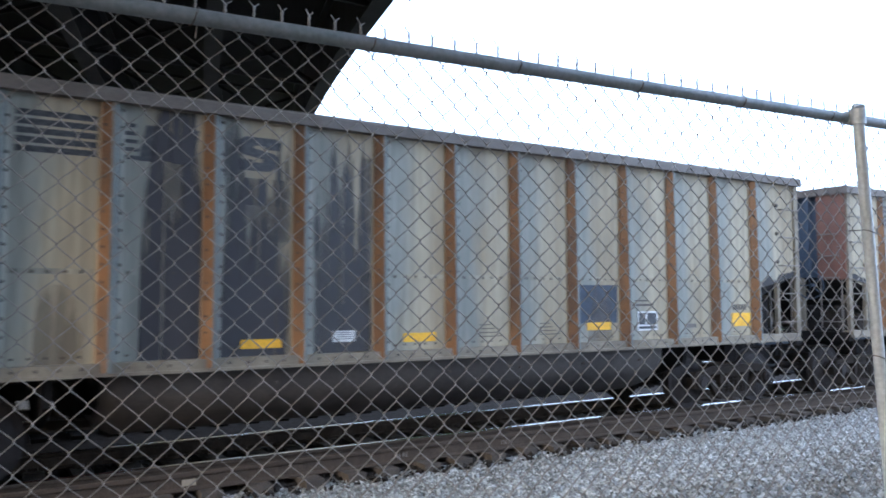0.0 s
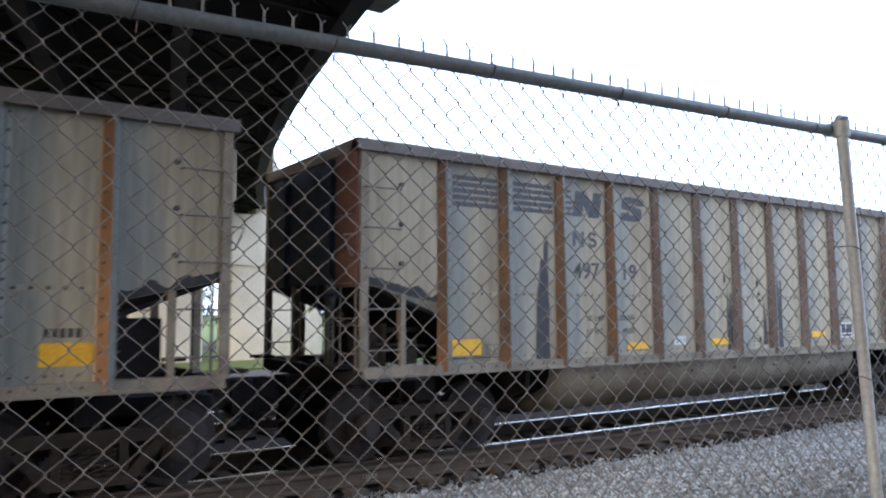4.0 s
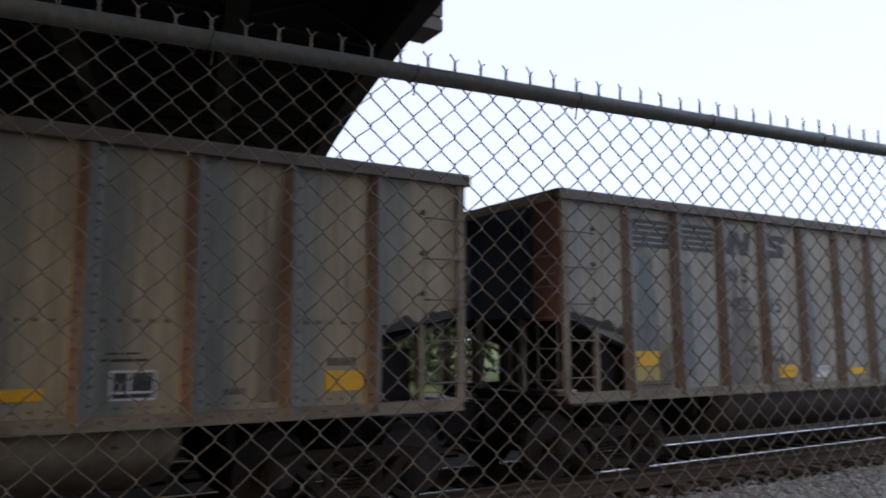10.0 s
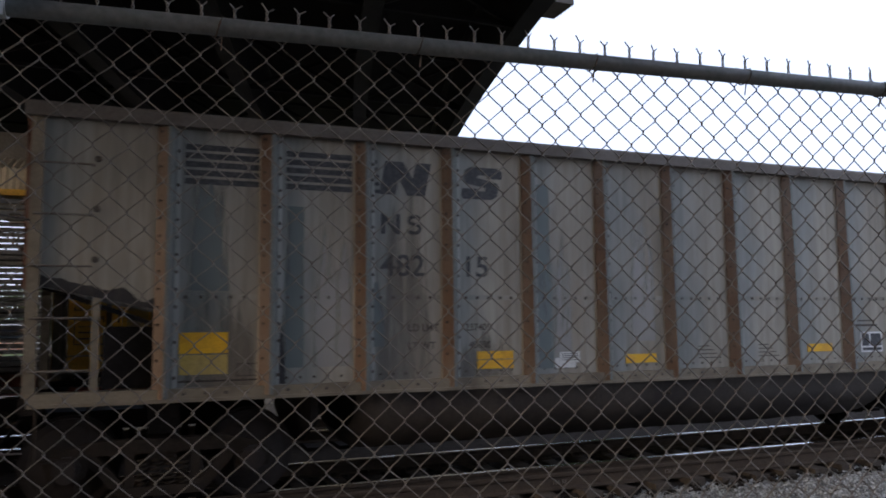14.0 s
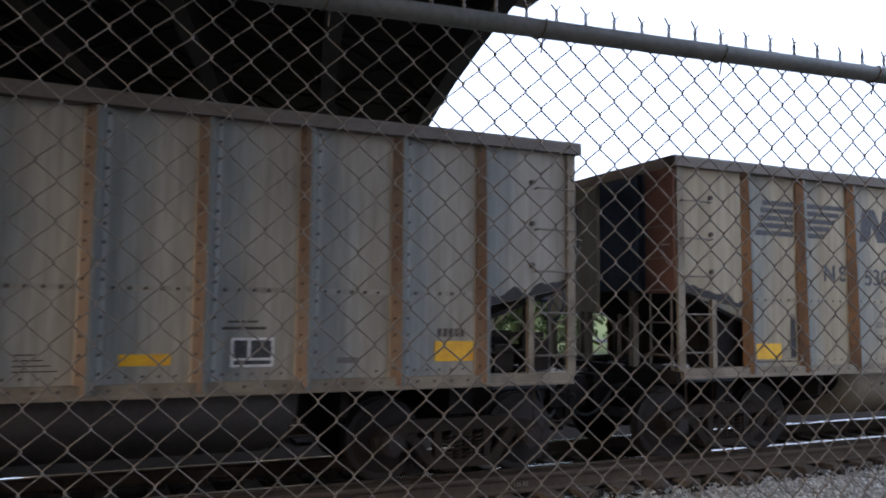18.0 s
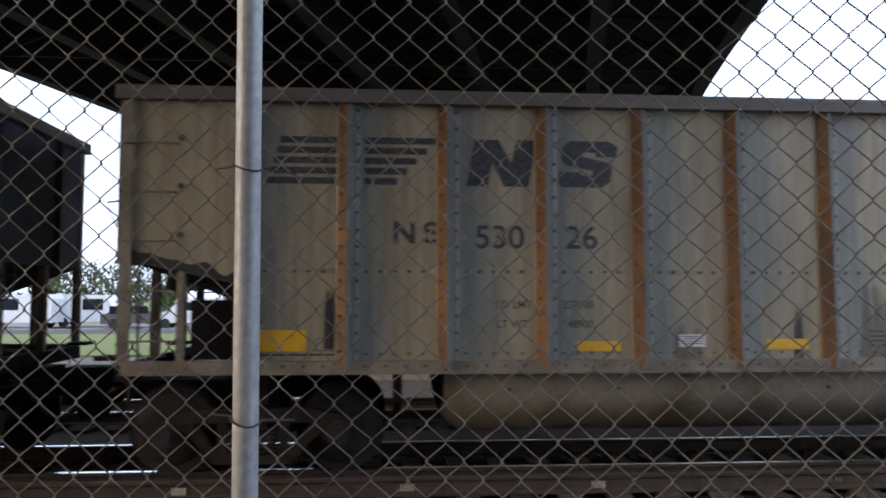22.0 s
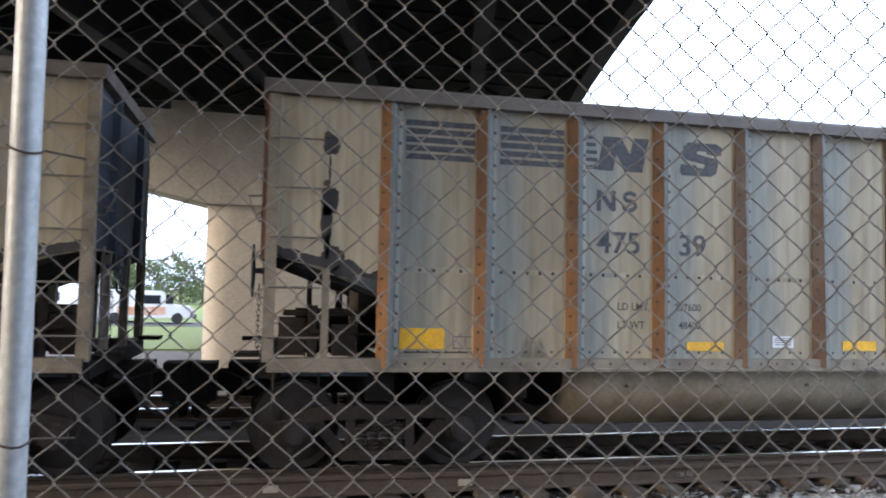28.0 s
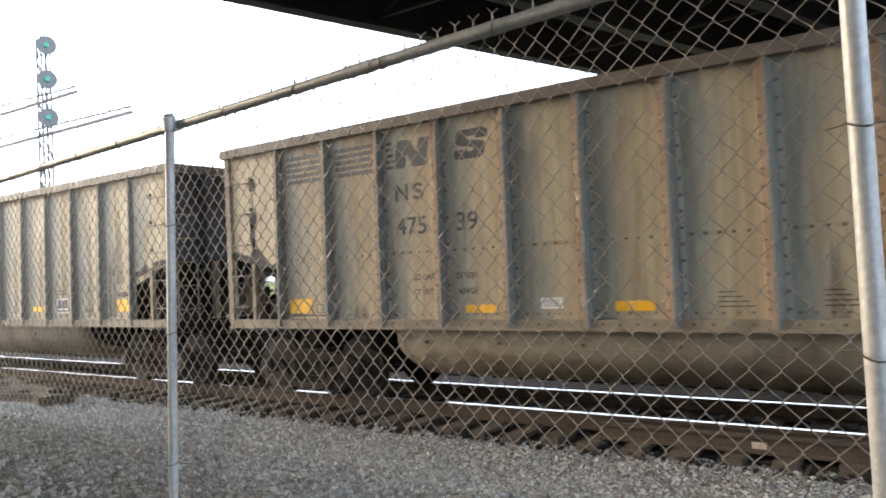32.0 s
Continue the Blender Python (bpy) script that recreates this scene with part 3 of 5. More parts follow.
# unseen wall, added behind the camera to cut sky light under the deck
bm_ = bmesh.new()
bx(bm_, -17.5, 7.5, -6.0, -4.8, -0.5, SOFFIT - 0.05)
solid("wall_abutment", bm_, M_SKYBLOCK, "unseen plain wall added under the overpass to block sky light", "wall", "structure")
# unseen low wall, added to trim the low sky light on the left
bm_ = bmesh.new()
bx(bm_, -75.0, -17.6, -11.5, -10.0, 0.0, 2.0)
solid("wall_behind", bm_, M_SKYBLOCK, "unseen low wall added behind the camera to cut low sky light", "wall", "structure")
pier("pier_1", -1.6, 3.4, 20.0, 21.3, -5.6, 6.9, "tan concrete hammerhead pier under the overpass")
# the far piers' sunlight is painted in with the paler cream
pier("pier_2", 6.6, 10.1, 33.0, 34.3, 3.0, 10.3, "concrete hammerhead pier further along the overpass, sunlight in its cream colour", M_CREAM)
pier("pier_3", 10.8, 15.8, 33.0, 34.3, 10.45, 18.0, "concrete hammerhead pier beside the far one, sunlight in its cream colour", M_CREAM)

# ---------------------------------------------------------------- coal gondolas
PITCH, ENDP = 1.0167, 1.212
CAR_L, COUPLED = 2 * ENDP + 12 * PITCH, 16.18
HALF = 1.55
W_SILL, W_PANEL, W_CHORD, W_TOP = 1.125, 1.235, 3.845, 3.99
FLAT = -HALF + 0.062
RIBS = [ENDP + k * PITCH for k in range(13)]


def panel_mesh(w, side):
    """A pressed side sheet between two ribs: a sloped flange at its leading edge, then a flat field."""
    bm = bmesh.new()
    y = -HALF + 0.03
    prof = [(0, y), (0.07, y + 0.002), (0.135, y + 0.032), (w - 0.11, y + 0.032), (w - 0.08, y + 0.008), (w, y + 0.006), (w, y + 0.05), (0, y + 0.05)]
    prism(bm, [(p[0], p[1] * side) for p in prof], "z", W_PANEL, W_CHORD)
    me = mesh_of("side_panel", bm, M_PANEL)
    return me


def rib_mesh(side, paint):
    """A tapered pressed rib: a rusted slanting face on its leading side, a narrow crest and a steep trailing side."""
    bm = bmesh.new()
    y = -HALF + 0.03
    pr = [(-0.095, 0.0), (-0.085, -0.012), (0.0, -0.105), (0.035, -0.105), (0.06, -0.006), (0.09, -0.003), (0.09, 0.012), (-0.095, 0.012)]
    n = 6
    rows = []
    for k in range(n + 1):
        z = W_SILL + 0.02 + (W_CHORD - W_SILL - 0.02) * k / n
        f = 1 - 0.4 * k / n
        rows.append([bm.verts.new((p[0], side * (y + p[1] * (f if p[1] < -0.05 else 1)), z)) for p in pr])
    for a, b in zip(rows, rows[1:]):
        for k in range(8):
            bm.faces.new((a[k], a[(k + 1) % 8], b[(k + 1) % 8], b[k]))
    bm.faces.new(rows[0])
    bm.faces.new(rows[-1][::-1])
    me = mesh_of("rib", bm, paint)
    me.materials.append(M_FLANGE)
    # crest and trailing faces, picked by their x, take the blue-grey
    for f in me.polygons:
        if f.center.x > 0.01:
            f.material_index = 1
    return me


def rivet_mesh(side):
    """Rivet heads along one rib flange and the side sheet's seam."""
    verts, faces = [], []

    def dot(x, z, y, r=0.014):
        o = len(verts)
        for k in range(6):
            a = k * math.pi / 3
            verts.append((x + r * math.cos(a), side * y, z + r * math.sin(a)))
        verts.append((x, side * (y - 0.009), z))
        for k in range(6):
            faces.append((o + k, o + (k + 1) % 6, o + 6))
    for u in RIBS:
        for k in range(15):
            z = W_PANEL + 0.1 + k * 0.175
            dot(u + 0.105, z, -HALF + 0.044, 0.02)
            dot(u - 0.062, z, -HALF + 0.03 - 0.012 - 0.27 * (0.105 * (1 - 0.4 * (z - W_SILL) / (W_CHORD - W_SILL)) - 0.012) - 0.012, 0.017)
    for u in RIBS[:-1]:
        for k in range(4):
            dot(u + 0.2 + k * 0.2, 1.185, -HALF - 0.031, 0.018)
    for k in range(15):
        for u in (0.05, CAR_L - 0.05):
            dot(u, W_PANEL + 0.85 + k * 0.13 if k else 3.7, -HALF + 0.012, 0.016)
    for u in RIBS[:-1]:
        for k in range(5):
            dot(u + 0.2 + k * 0.145, 2.135, FLAT - 0.006, 0.021)
            dot(u + 0.2 + k * 0.145, 1.30, FLAT, 0.016)
    return raw("rivet_heads", verts, faces, M_RIVET)


def truck(car, u):
    """A two-axle truck; returns its two wheelsets."""
    tk = part("truck", bmesh_box([(-0.14, 0.14, -1.05, 1.05, 0.42, 0.68)]), M_TRUCK, car)
    tk.location = (u, 0, 0)
    for s in (-1, 1):
        y0, y1 = s * 0.98, s * 1.10
        bm = bmesh.new()
        ya, yb = min(y0, y1), max(y0, y1)
        prism(bm, [(-1.08, 0.50), (-0.98, 0.62), (-0.6, 0.70), (0.6, 0.70), (0.98, 0.62), (1.08, 0.50), (0.62, 0.56), (-0.62, 0.56)], "y", ya, yb)
        for m in (-1, 1):
            prism(bm, [(m * 1.10, 0.52), (m * 0.70, 0.58), (m * 0.72, 0.36), (m * 1.06, 0.36)], "y", ya - 0.004, yb + 0.004)
            prism(bm, [(m * 0.74, 0.52), (m * 0.62, 0.56), (m * 0.26, 0.14), (m * 0.40, 0.14)], "y", ya + 0.006, yb - 0.006)
            prism(bm, [(m * 0.36, 0.57), (m * 0.27, 0.57), (m * 0.27, 0.2), (m * 0.36, 0.2)], "y", ya + 0.01, yb - 0.01)
        prism(bm, [(-0.40, 0.14), (0.40, 0.14), (0.36, 0.23), (-0.36, 0.23)], "y", ya - 0.02, yb + 0.02)
        part("side_frame", bm, M_TRUCK, tk, "cast steel side frame", bevel=0.012)
        for dx in (-0.19, -0.06, 0.07, 0.2):
            bm = bmesh.new()
            bent(bm, [(dx + 0.048 * math.cos(k * 0.9), s * 1.06 + 0.048 * math.sin(k * 0.9), 0.22 + k * 0.0068) for k in range(44)], 0.014, 5)
            part("spring", bm, M_TRUCK, tk, "coil spring")
        for dx in (-0.89, 0.89):
            bm = bmesh.new()
            tube(bm, (dx, s * 0.95, 0.45), (dx, s * 1.16, 0.45), 0.13, 12)
            tube(bm, (dx, s * 1.16, 0.45), (dx, s * 1.19, 0.45), 0.085, 10)
            part("bearing", bm, M_WHEEL, tk)
    sets = []
    bm = bmesh.new()
    for dx in (-0.5, 0.5):
        bx(bm, dx - 0.05, dx + 0.05, -0.9, 0.9, 0.36, 0.46)
    bx(bm, -0.55, 0.55, -0.06, 0.06, 0.47, 0.54)
    part("brake_beam", bm, M_TRUCK, tk)
    for dx in (-0.89, 0.89):
        bm = bmesh.new()
        tube(bm, (0, -0.72, 0), (0, 0.72, 0), 0.08, 12)
        ws = part("wheelset", bm, M_WHEEL, car)
        ws.location = (u + dx, 0, 0.455)
        for s in (-1, 1):
            bm = bmesh.new()
            tube(bm, (0, s * 0.74, 0), (0, s * 0.70, 0), 0.485, 32)
            tube(bm, (0, s * 0.70, 0), (0, s * 0.82, 0), 0.456, 32)
            tube(bm, (0, s * 0.82, 0), (0, s * 0.835, 0), 0.38, 32, 0.36)
            tube(bm, (0, s * 0.835, 0), (0, s * 0.87, 0), 0.14, 16, 0.12)
            for k in range(6):
                a = k * math.pi / 3
                tube(bm, (0.25 * math.cos(a), s * 0.835, 0.25 * math.sin(a)), (0.25 * math.cos(a), s * 0.842, 0.25 * math.sin(a)), 0.04, 8)
            part("wheel", bm, M_WHEEL, ws, smooth=True)
        sets.append(ws)
    return sets


def build_gondola():
    car = thing("coal_gondola", pose(0, 0, 0), "grey steel coal gondola with rust-streaked ribs and yellow reflectors", "railcar", "cars of the passing train")
    pans = {}
    for side in (1, -1):
        edges = [0.0] + RIBS + [CAR_L]
        for a, b in zip(RIBS, RIBS[1:]):
            key = side
            if key not in pans:
                pans[key] = panel_mesh(PITCH, side)
            o = part("side_panel", pans[key], None, car)
            o.location = (a, 0, 0)
        # end panels, cut along the slope sheet
        for end in (0, 1):
            bm = bmesh.new()
            pl = [(0, 2.25), (ENDP, 1.99), (ENDP, W_CHORD), (0, W_CHORD)]
            pl = [(p[0] if end == 0 else ENDP - p[0], p[1]) for p in pl]
            ya, yb = side * (-HALF + 0.03), side * (-HALF + 0.08)
            prism(bm, pl, "y", min(ya, yb), max(ya, yb))
            o = part("end_panel", bm, M_PANEL if end else M_PLAINPANEL, car)
            o.location = (end * RIBS[-1], 0, 0)
            # soot above the opening, where coal has blown out under the sheet
            rng = random.Random(17 + end)
            n = 60
            up = [(ENDP * k / n, 2.25 - 0.26 * k / n + 0.10 + 0.10 * noise.noise((k * 0.11, 7.0 + end, 0)) + 0.02 * noise.noise((k * 0.6, 3.0, 0)) + rng.uniform(0.0, 0.012)) for k in range(n + 1)]
            up = up + [(ENDP - 0.01, 1.995), (0.01, 2.252)]
            up = [(min(max(p[0], 0.01), ENDP - 0.01) if end == 0 else CAR_L - min(max(p[0], 0.01), ENDP - 0.01), p[1]) for p in up]
            bm = bmesh.new()
            ya, yb = side * (-HALF + 0.028), side * (-HALF + 0.031)
            prism(bm, up, "y", min(ya, yb), max(ya, yb))
            part("soot_edge", bm, M_STAIN, car, "ragged black soot along the opening")
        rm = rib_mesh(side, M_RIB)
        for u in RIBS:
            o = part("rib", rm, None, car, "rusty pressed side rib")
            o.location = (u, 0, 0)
        ya, yb = side * (-HALF - 0.06), side * (-HALF + 0.16)
        bm = bmesh.new()
        prism(bm, [(ya, W_CHORD), (yb, W_CHORD), (yb, W_TOP), (ya + side * 0.02, W_TOP), (ya, W_TOP - 0.03)], "x", -0.06, CAR_L + 0.06)
        part("top_chord", bm, M_CHORD, car, "dusty grey top chord")
        bm = bmesh.new()
        ya, yb = side * (-HALF - 0.03), side * (-HALF + 0.16)
        bx(bm, 0.05, CAR_L - 0.05, min(ya, yb), max(ya, yb), W_SILL, W_PANEL)
        bx(bm, 0.05, CAR_L - 0.05, min(side * (-HALF - 0.055), side * (-HALF + 0.05)), max(side * (-HALF - 0.055), side * (-HALF + 0.05)), W_SILL - 0.02, W_SILL + 0.012)
        part("side_sill", bm, M_SILL, car)
        # horizontal seam strip
        ya, yb = sorted((side * (FLAT - 0.006), side * (FLAT + 0.004)))
        seam = mesh_of("seam_strip", bmesh_box([(0.14, PITCH - 0.115, ya, yb, 2.11, 2.165)]), M_PANEL)
        for a in RIBS[:-1]:
            o = part("seam_strip", seam, None, car)
            o.location = (a, 0, 0)
        tagged(part("riveting", rivet_mesh(side), None, car), kind="stuff")
        # corner posts, ladder posts and rungs at both ends
        for e in (0, 1):
            X = lambda u: u if e == 0 else CAR_L - u
            bm = bmesh.new()
            for u in (0.06, 0.60):
                x0, x1 = sorted((X(u - 0.035), X(u + 0.035)))
                ya, yb = sorted((side * (-HALF + 0.0), side * (-HALF + 0.07)))
                bx(bm, x0, x1, ya, yb, W_PANEL, 2.24 - u * 0.2)
            x0, x1 = sorted((X(0.0), X(0.11)))
            ya, yb = sorted((side * (-HALF - 0.01), side * (-HALF + 0.028)))
            bx(bm, x0, x1, ya, yb, 1.2, W_CHORD)
            part("corner_post", bm, M_SILL, car)
            for k in range(5):
                z = 1.44 + k * 0.49
                bm = bmesh.new()
                a, b = (0.05, 0.54)
                y = side * (-HALF - 0.055)
                yi = side * (-HALF + 0.02)
                bent(bm, [(X(a), yi, z), (X(a), y, z), (X(b), y, z), (X(b), yi, z)], 0.011, 6)
                part("grab_iron", bm, M_GRAB, car)
                if z > 2.2:
                    bm = bmesh.new()
                    tube(bm, (X(0.58), side * (-HALF + 0.032), z + 0.07), (X(0.58), side * (-HALF + 0.0), z + 0.07), 0.032, 8)
                    part("rung_stud", bm, M_RIVET, car)
            bm = bmesh.new()
            bent(bm, [(X(0.12), side * (-HALF + 0.02), 1.13), (X(0.12), side * (-HALF + 0.02), 0.62), (X(0.56), side * (-HALF + 0.02), 0.62), (X(0.56), side * (-HALF + 0.02), 1.13)], 0.014, 6)
            part("stirrup_step", bm, M_TRUCK, car)
    # ends
    for e in (0, 1):
        X = lambda u: u if e == 0 else CAR_L - u
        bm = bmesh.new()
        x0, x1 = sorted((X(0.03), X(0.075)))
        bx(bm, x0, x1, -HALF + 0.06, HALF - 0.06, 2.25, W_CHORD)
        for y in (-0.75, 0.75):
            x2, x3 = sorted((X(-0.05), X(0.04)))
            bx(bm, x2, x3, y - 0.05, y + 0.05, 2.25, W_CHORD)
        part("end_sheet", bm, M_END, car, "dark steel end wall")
        if e == 0:
            part("corner_plate", bmesh_box([(-0.035, 0.028, -HALF + 0.03, -0.96, 2.2, W_CHORD)]), M_RUSTRED, car, "rust-red end corner plate")
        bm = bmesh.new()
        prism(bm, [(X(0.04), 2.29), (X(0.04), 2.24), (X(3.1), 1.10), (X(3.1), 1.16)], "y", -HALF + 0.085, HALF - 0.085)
        part("slope_sheet", bm, M_COALSHADE, car, "coal-black sloping hopper sheet")
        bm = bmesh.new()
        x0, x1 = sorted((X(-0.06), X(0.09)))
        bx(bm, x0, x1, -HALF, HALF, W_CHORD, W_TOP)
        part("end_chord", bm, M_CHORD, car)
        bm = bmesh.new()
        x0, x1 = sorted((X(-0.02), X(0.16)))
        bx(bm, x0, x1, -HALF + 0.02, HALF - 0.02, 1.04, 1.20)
        # shade in the gap between cars is put into the beam's colour
        part("end_beam", bm, M_COALSHADE, car, "near-black end beam")
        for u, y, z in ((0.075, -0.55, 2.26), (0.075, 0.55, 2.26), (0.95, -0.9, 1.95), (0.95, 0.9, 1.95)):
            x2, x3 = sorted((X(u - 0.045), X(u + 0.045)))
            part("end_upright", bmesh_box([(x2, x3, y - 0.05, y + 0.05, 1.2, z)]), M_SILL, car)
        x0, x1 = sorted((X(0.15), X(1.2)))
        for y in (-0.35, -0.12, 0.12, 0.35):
            part("platform_board", bmesh_box([(x0, x1, y - 0.07, y + 0.07, 1.205, 1.235)]), M_COALSHADE, car)
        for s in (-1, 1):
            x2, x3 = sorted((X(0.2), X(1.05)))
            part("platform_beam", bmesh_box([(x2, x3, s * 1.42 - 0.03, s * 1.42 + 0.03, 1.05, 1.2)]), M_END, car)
        if e:
            xa, xb = sorted((X(0.66), X(1.18)))
            part("reservoir_box", bmesh_box([(xa, xb, -1.36, -0.74, 1.24, 1.84)]), M_COALSHADE, car, "near-black brake gear housing", bevel=0.03)
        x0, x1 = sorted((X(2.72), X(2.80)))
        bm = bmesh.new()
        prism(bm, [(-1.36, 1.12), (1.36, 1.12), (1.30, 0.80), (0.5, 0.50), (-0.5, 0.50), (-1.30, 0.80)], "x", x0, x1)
        part("crossbearer", bm, M_COALSHADE, car)
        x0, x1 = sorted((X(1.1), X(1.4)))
        part("body_bolster", bmesh_box([(x0, x1, -1.02, 1.02, 0.74, 1.12)]), M_COALSHADE, car)
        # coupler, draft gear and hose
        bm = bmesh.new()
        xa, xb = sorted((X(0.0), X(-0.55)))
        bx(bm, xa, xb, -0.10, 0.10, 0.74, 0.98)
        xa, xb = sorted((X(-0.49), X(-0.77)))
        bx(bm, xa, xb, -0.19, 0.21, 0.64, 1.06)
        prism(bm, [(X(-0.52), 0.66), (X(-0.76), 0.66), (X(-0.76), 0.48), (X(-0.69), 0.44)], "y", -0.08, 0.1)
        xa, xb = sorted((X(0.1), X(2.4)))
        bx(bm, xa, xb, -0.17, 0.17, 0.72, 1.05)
        part("coupler", bm, M_COALSHADE, car, bevel=0.02)
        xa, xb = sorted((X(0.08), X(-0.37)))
        part("striker", bmesh_box([(xa, xb, -0.22, 0.22, 0.70, 1.07)]), M_COALSHADE, car, bevel=0.02)
        bm = bmesh.new()
        bent(bm, [(X(-0.04), -1.42, 0.98), (X(-0.12), -1.36, 0.92), (X(-0.2), -0.4, 0.92), (X(-0.5), -0.12, 1.0)], 0.013, 6)
        part("uncoupling_lever", bm, M_TRUCK, car)
        xa, xb = sorted((X(-0.02), X(-0.27)))
        for y in (-1.40, 1.08):
            part("end_step", bmesh_box([(xa, xb, y, y + 0.32, 1.235, 1.275)]), M_COALSHADE, car, bevel=0.008)
        bm = bmesh.new()
        bent(bm, [(X(0.02), -1.44, 2.84), (X(-0.17), -1.44, 2.82), (X(-0.14), -1.44, 2.72), (X(-0.07), -1.44, 2.58), (X(0.02), -1.44, 2.57)], 0.011, 6)
        part("corner_handhold", bm, M_GRAB, car)
        bm = bmesh.new()
        pts = [(X(-0.02), -0.4, 0.95)] + [(X(-0.15 - 0.6 * k / 8), -0.4 + 0.05 * k, 0.92 - 0.42 * math.sin(math.pi * k / 8 * 0.9)) for k in range(9)]
        bent(bm, pts, 0.025, 6)
        part("brake_hose", bm, M_RUBBER, car)
        for k in range(5):
            bm = bmesh.new()
            bent(bm, [(X(0.02), -1.40, 1.4 + k * 0.42), (X(-0.06), -1.40, 1.4 + k * 0.42), (X(-0.06), -0.98, 1.4 + k * 0.42), (X(0.02), -0.98, 1.4 + k * 0.42)], 0.011, 6)
            part("end_rung", bm, M_GRAB, car)
        for y in (-1.40, -0.98):
            bm = bmesh.new()
            bent(bm, [(X(0.02), y, 1.2), (X(0.02), y, 2.3)], 0.016, 6)
            part("ladder_rail", bm, M_GRAB, car)
    # brake wheel and cylinder stand on the leading end
    bm = bmesh.new()
    ring = [(-0.12, 0.85 * -1 + 0.27 * math.cos(a), 2.1 + 0.27 * math.sin(a)) for a in [k * math.pi / 10 for k in range(21)]]
    bent(bm, ring, 0.014, 6)
    for k in range(5):
        a = k * 2 * math.pi / 5
        tube(bm, (-0.10, -0.85, 2.1), (-0.12, -0.85 + 0.27 * math.cos(a), 2.1 + 0.27 * math.sin(a)), 0.011, 6)
    tube(bm, (-0.12, -0.85, 2.1), (0.05, -0.85, 2.1), 0.03, 8)
    part("brake_wheel", bm, M_END, car)
    bm = bmesh.new()
    for k in range(13):
        z, w = 1.96 - 0.055 * k, 0.014 if k % 2 else 0.005
        bent(bm, [(-0.05 + w, -0.86 + 0.019 - w, z), (-0.05 + w, -0.86 + 0.019 - w, z - 0.06), (-0.05 - w, -0.86 - 0.019 + w, z - 0.06), (-0.05 - w, -0.86 - 0.019 + w, z), (-0.05 + w, -0.86 + 0.019 - w, z)], 0.005, 4)
    part("brake_chain", bm, M_COALSHADE, car)
    bm = bmesh.new()
    tube(bm, (0.45, -0.95, 1.42), (0.95, -0.95, 1.42), 0.13, 12)
    part("brake_cylinder", bm, M_TRUCK, car)
    part("brake_valve", bmesh_box([(0.7, 0.95, -1.3, -1.05, 1.24, 1.55)]), M_TRUCK, car, bevel=0.02)
    part("reservoir_box", bmesh_box([(0.36, 0.92, -0.62, -0.18, 1.24, 1.7)]), M_COALSHADE, car, "near-black brake gear housing", bevel=0.03)
    part("lever_bracket", bmesh_box([(0.16, 0.42, -1.22, -0.92, 1.24, 1.62)]), M_TRUCK, car, bevel=0.03)
    part("lever_arm", bmesh_box([(0.2, 1.05, -1.16, -1.1, 1.64, 1.7)]), M_TRUCK, car, bevel=0.01)
    for a, b, r in (((0.5, -1.2, 1.22), (0.5, -1.2, 1.75), 0.05), ((0.3, -1.3, 1.5), (1.1, -1.3, 1.46), 0.02), ((0.5, -0.2, 1.45), (1.3, -0.2, 1.45), 0.2)):
        bm = bmesh.new()
        tube(bm, a, b, r, 12)
        part("air_reservoir" if r > 0.1 else "air_pipe", bm, M_TRUCK, car)
    # bathtub hopper and centre sill
    bm = bmesh.new()
    n, u0, u1 = 14, 3.2, CAR_L - 3.2
    prof = [(-1.44, W_SILL + 0.02)] + [(-1.44 * math.cos(a) * (1 if a < 9 else 1), 0.98 - 0.66 * math.sin(a)) for a in [math.radians(8 + 164 * k / n) for k in range(n + 1)]] + [(1.44, W_SILL + 0.02)]
    rows = []
    for u, f in ((u0, 0.45), (u0 + 0.04, 0.72), (u0 + 0.13, 0.9), (u0 + 0.28, 1.0), (u1 - 0.28, 1.0), (u1 - 0.13, 0.9), (u1 - 0.04, 0.72), (u1, 0.45)):
        rows.append([bm.verts.new((u, p[0] * (0.5 + 0.5 * f), W_SILL + 0.02 + (p[1] - W_SILL - 0.02) * f)) for p in prof])
    for a, b in zip(rows, rows[1:]):
        for k in range(len(prof) - 1):
            bm.faces.new((a[k], a[k + 1], b[k + 1], b[k]))
    bm.faces.new(rows[0])
    bm.faces.new(rows[-1][::-1])
    tb = part("tub", bm, M_TUB, car, "rounded dusty tub under the side sill", smooth=True)
    # end caps facing along the track get their shade painted on as near-black
    tb.data.materials.append(M_COALSHADE)
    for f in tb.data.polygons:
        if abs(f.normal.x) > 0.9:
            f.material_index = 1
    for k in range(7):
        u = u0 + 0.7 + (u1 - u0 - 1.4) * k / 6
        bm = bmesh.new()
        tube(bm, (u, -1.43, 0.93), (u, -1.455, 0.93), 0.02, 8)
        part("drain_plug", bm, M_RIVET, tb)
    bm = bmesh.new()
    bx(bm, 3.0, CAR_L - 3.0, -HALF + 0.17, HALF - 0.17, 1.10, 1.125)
    part("floor_sheet", bm, M_COALSHADE, car)
    # reflectors, labels and data stencils common to the cars
    yl = FLAT
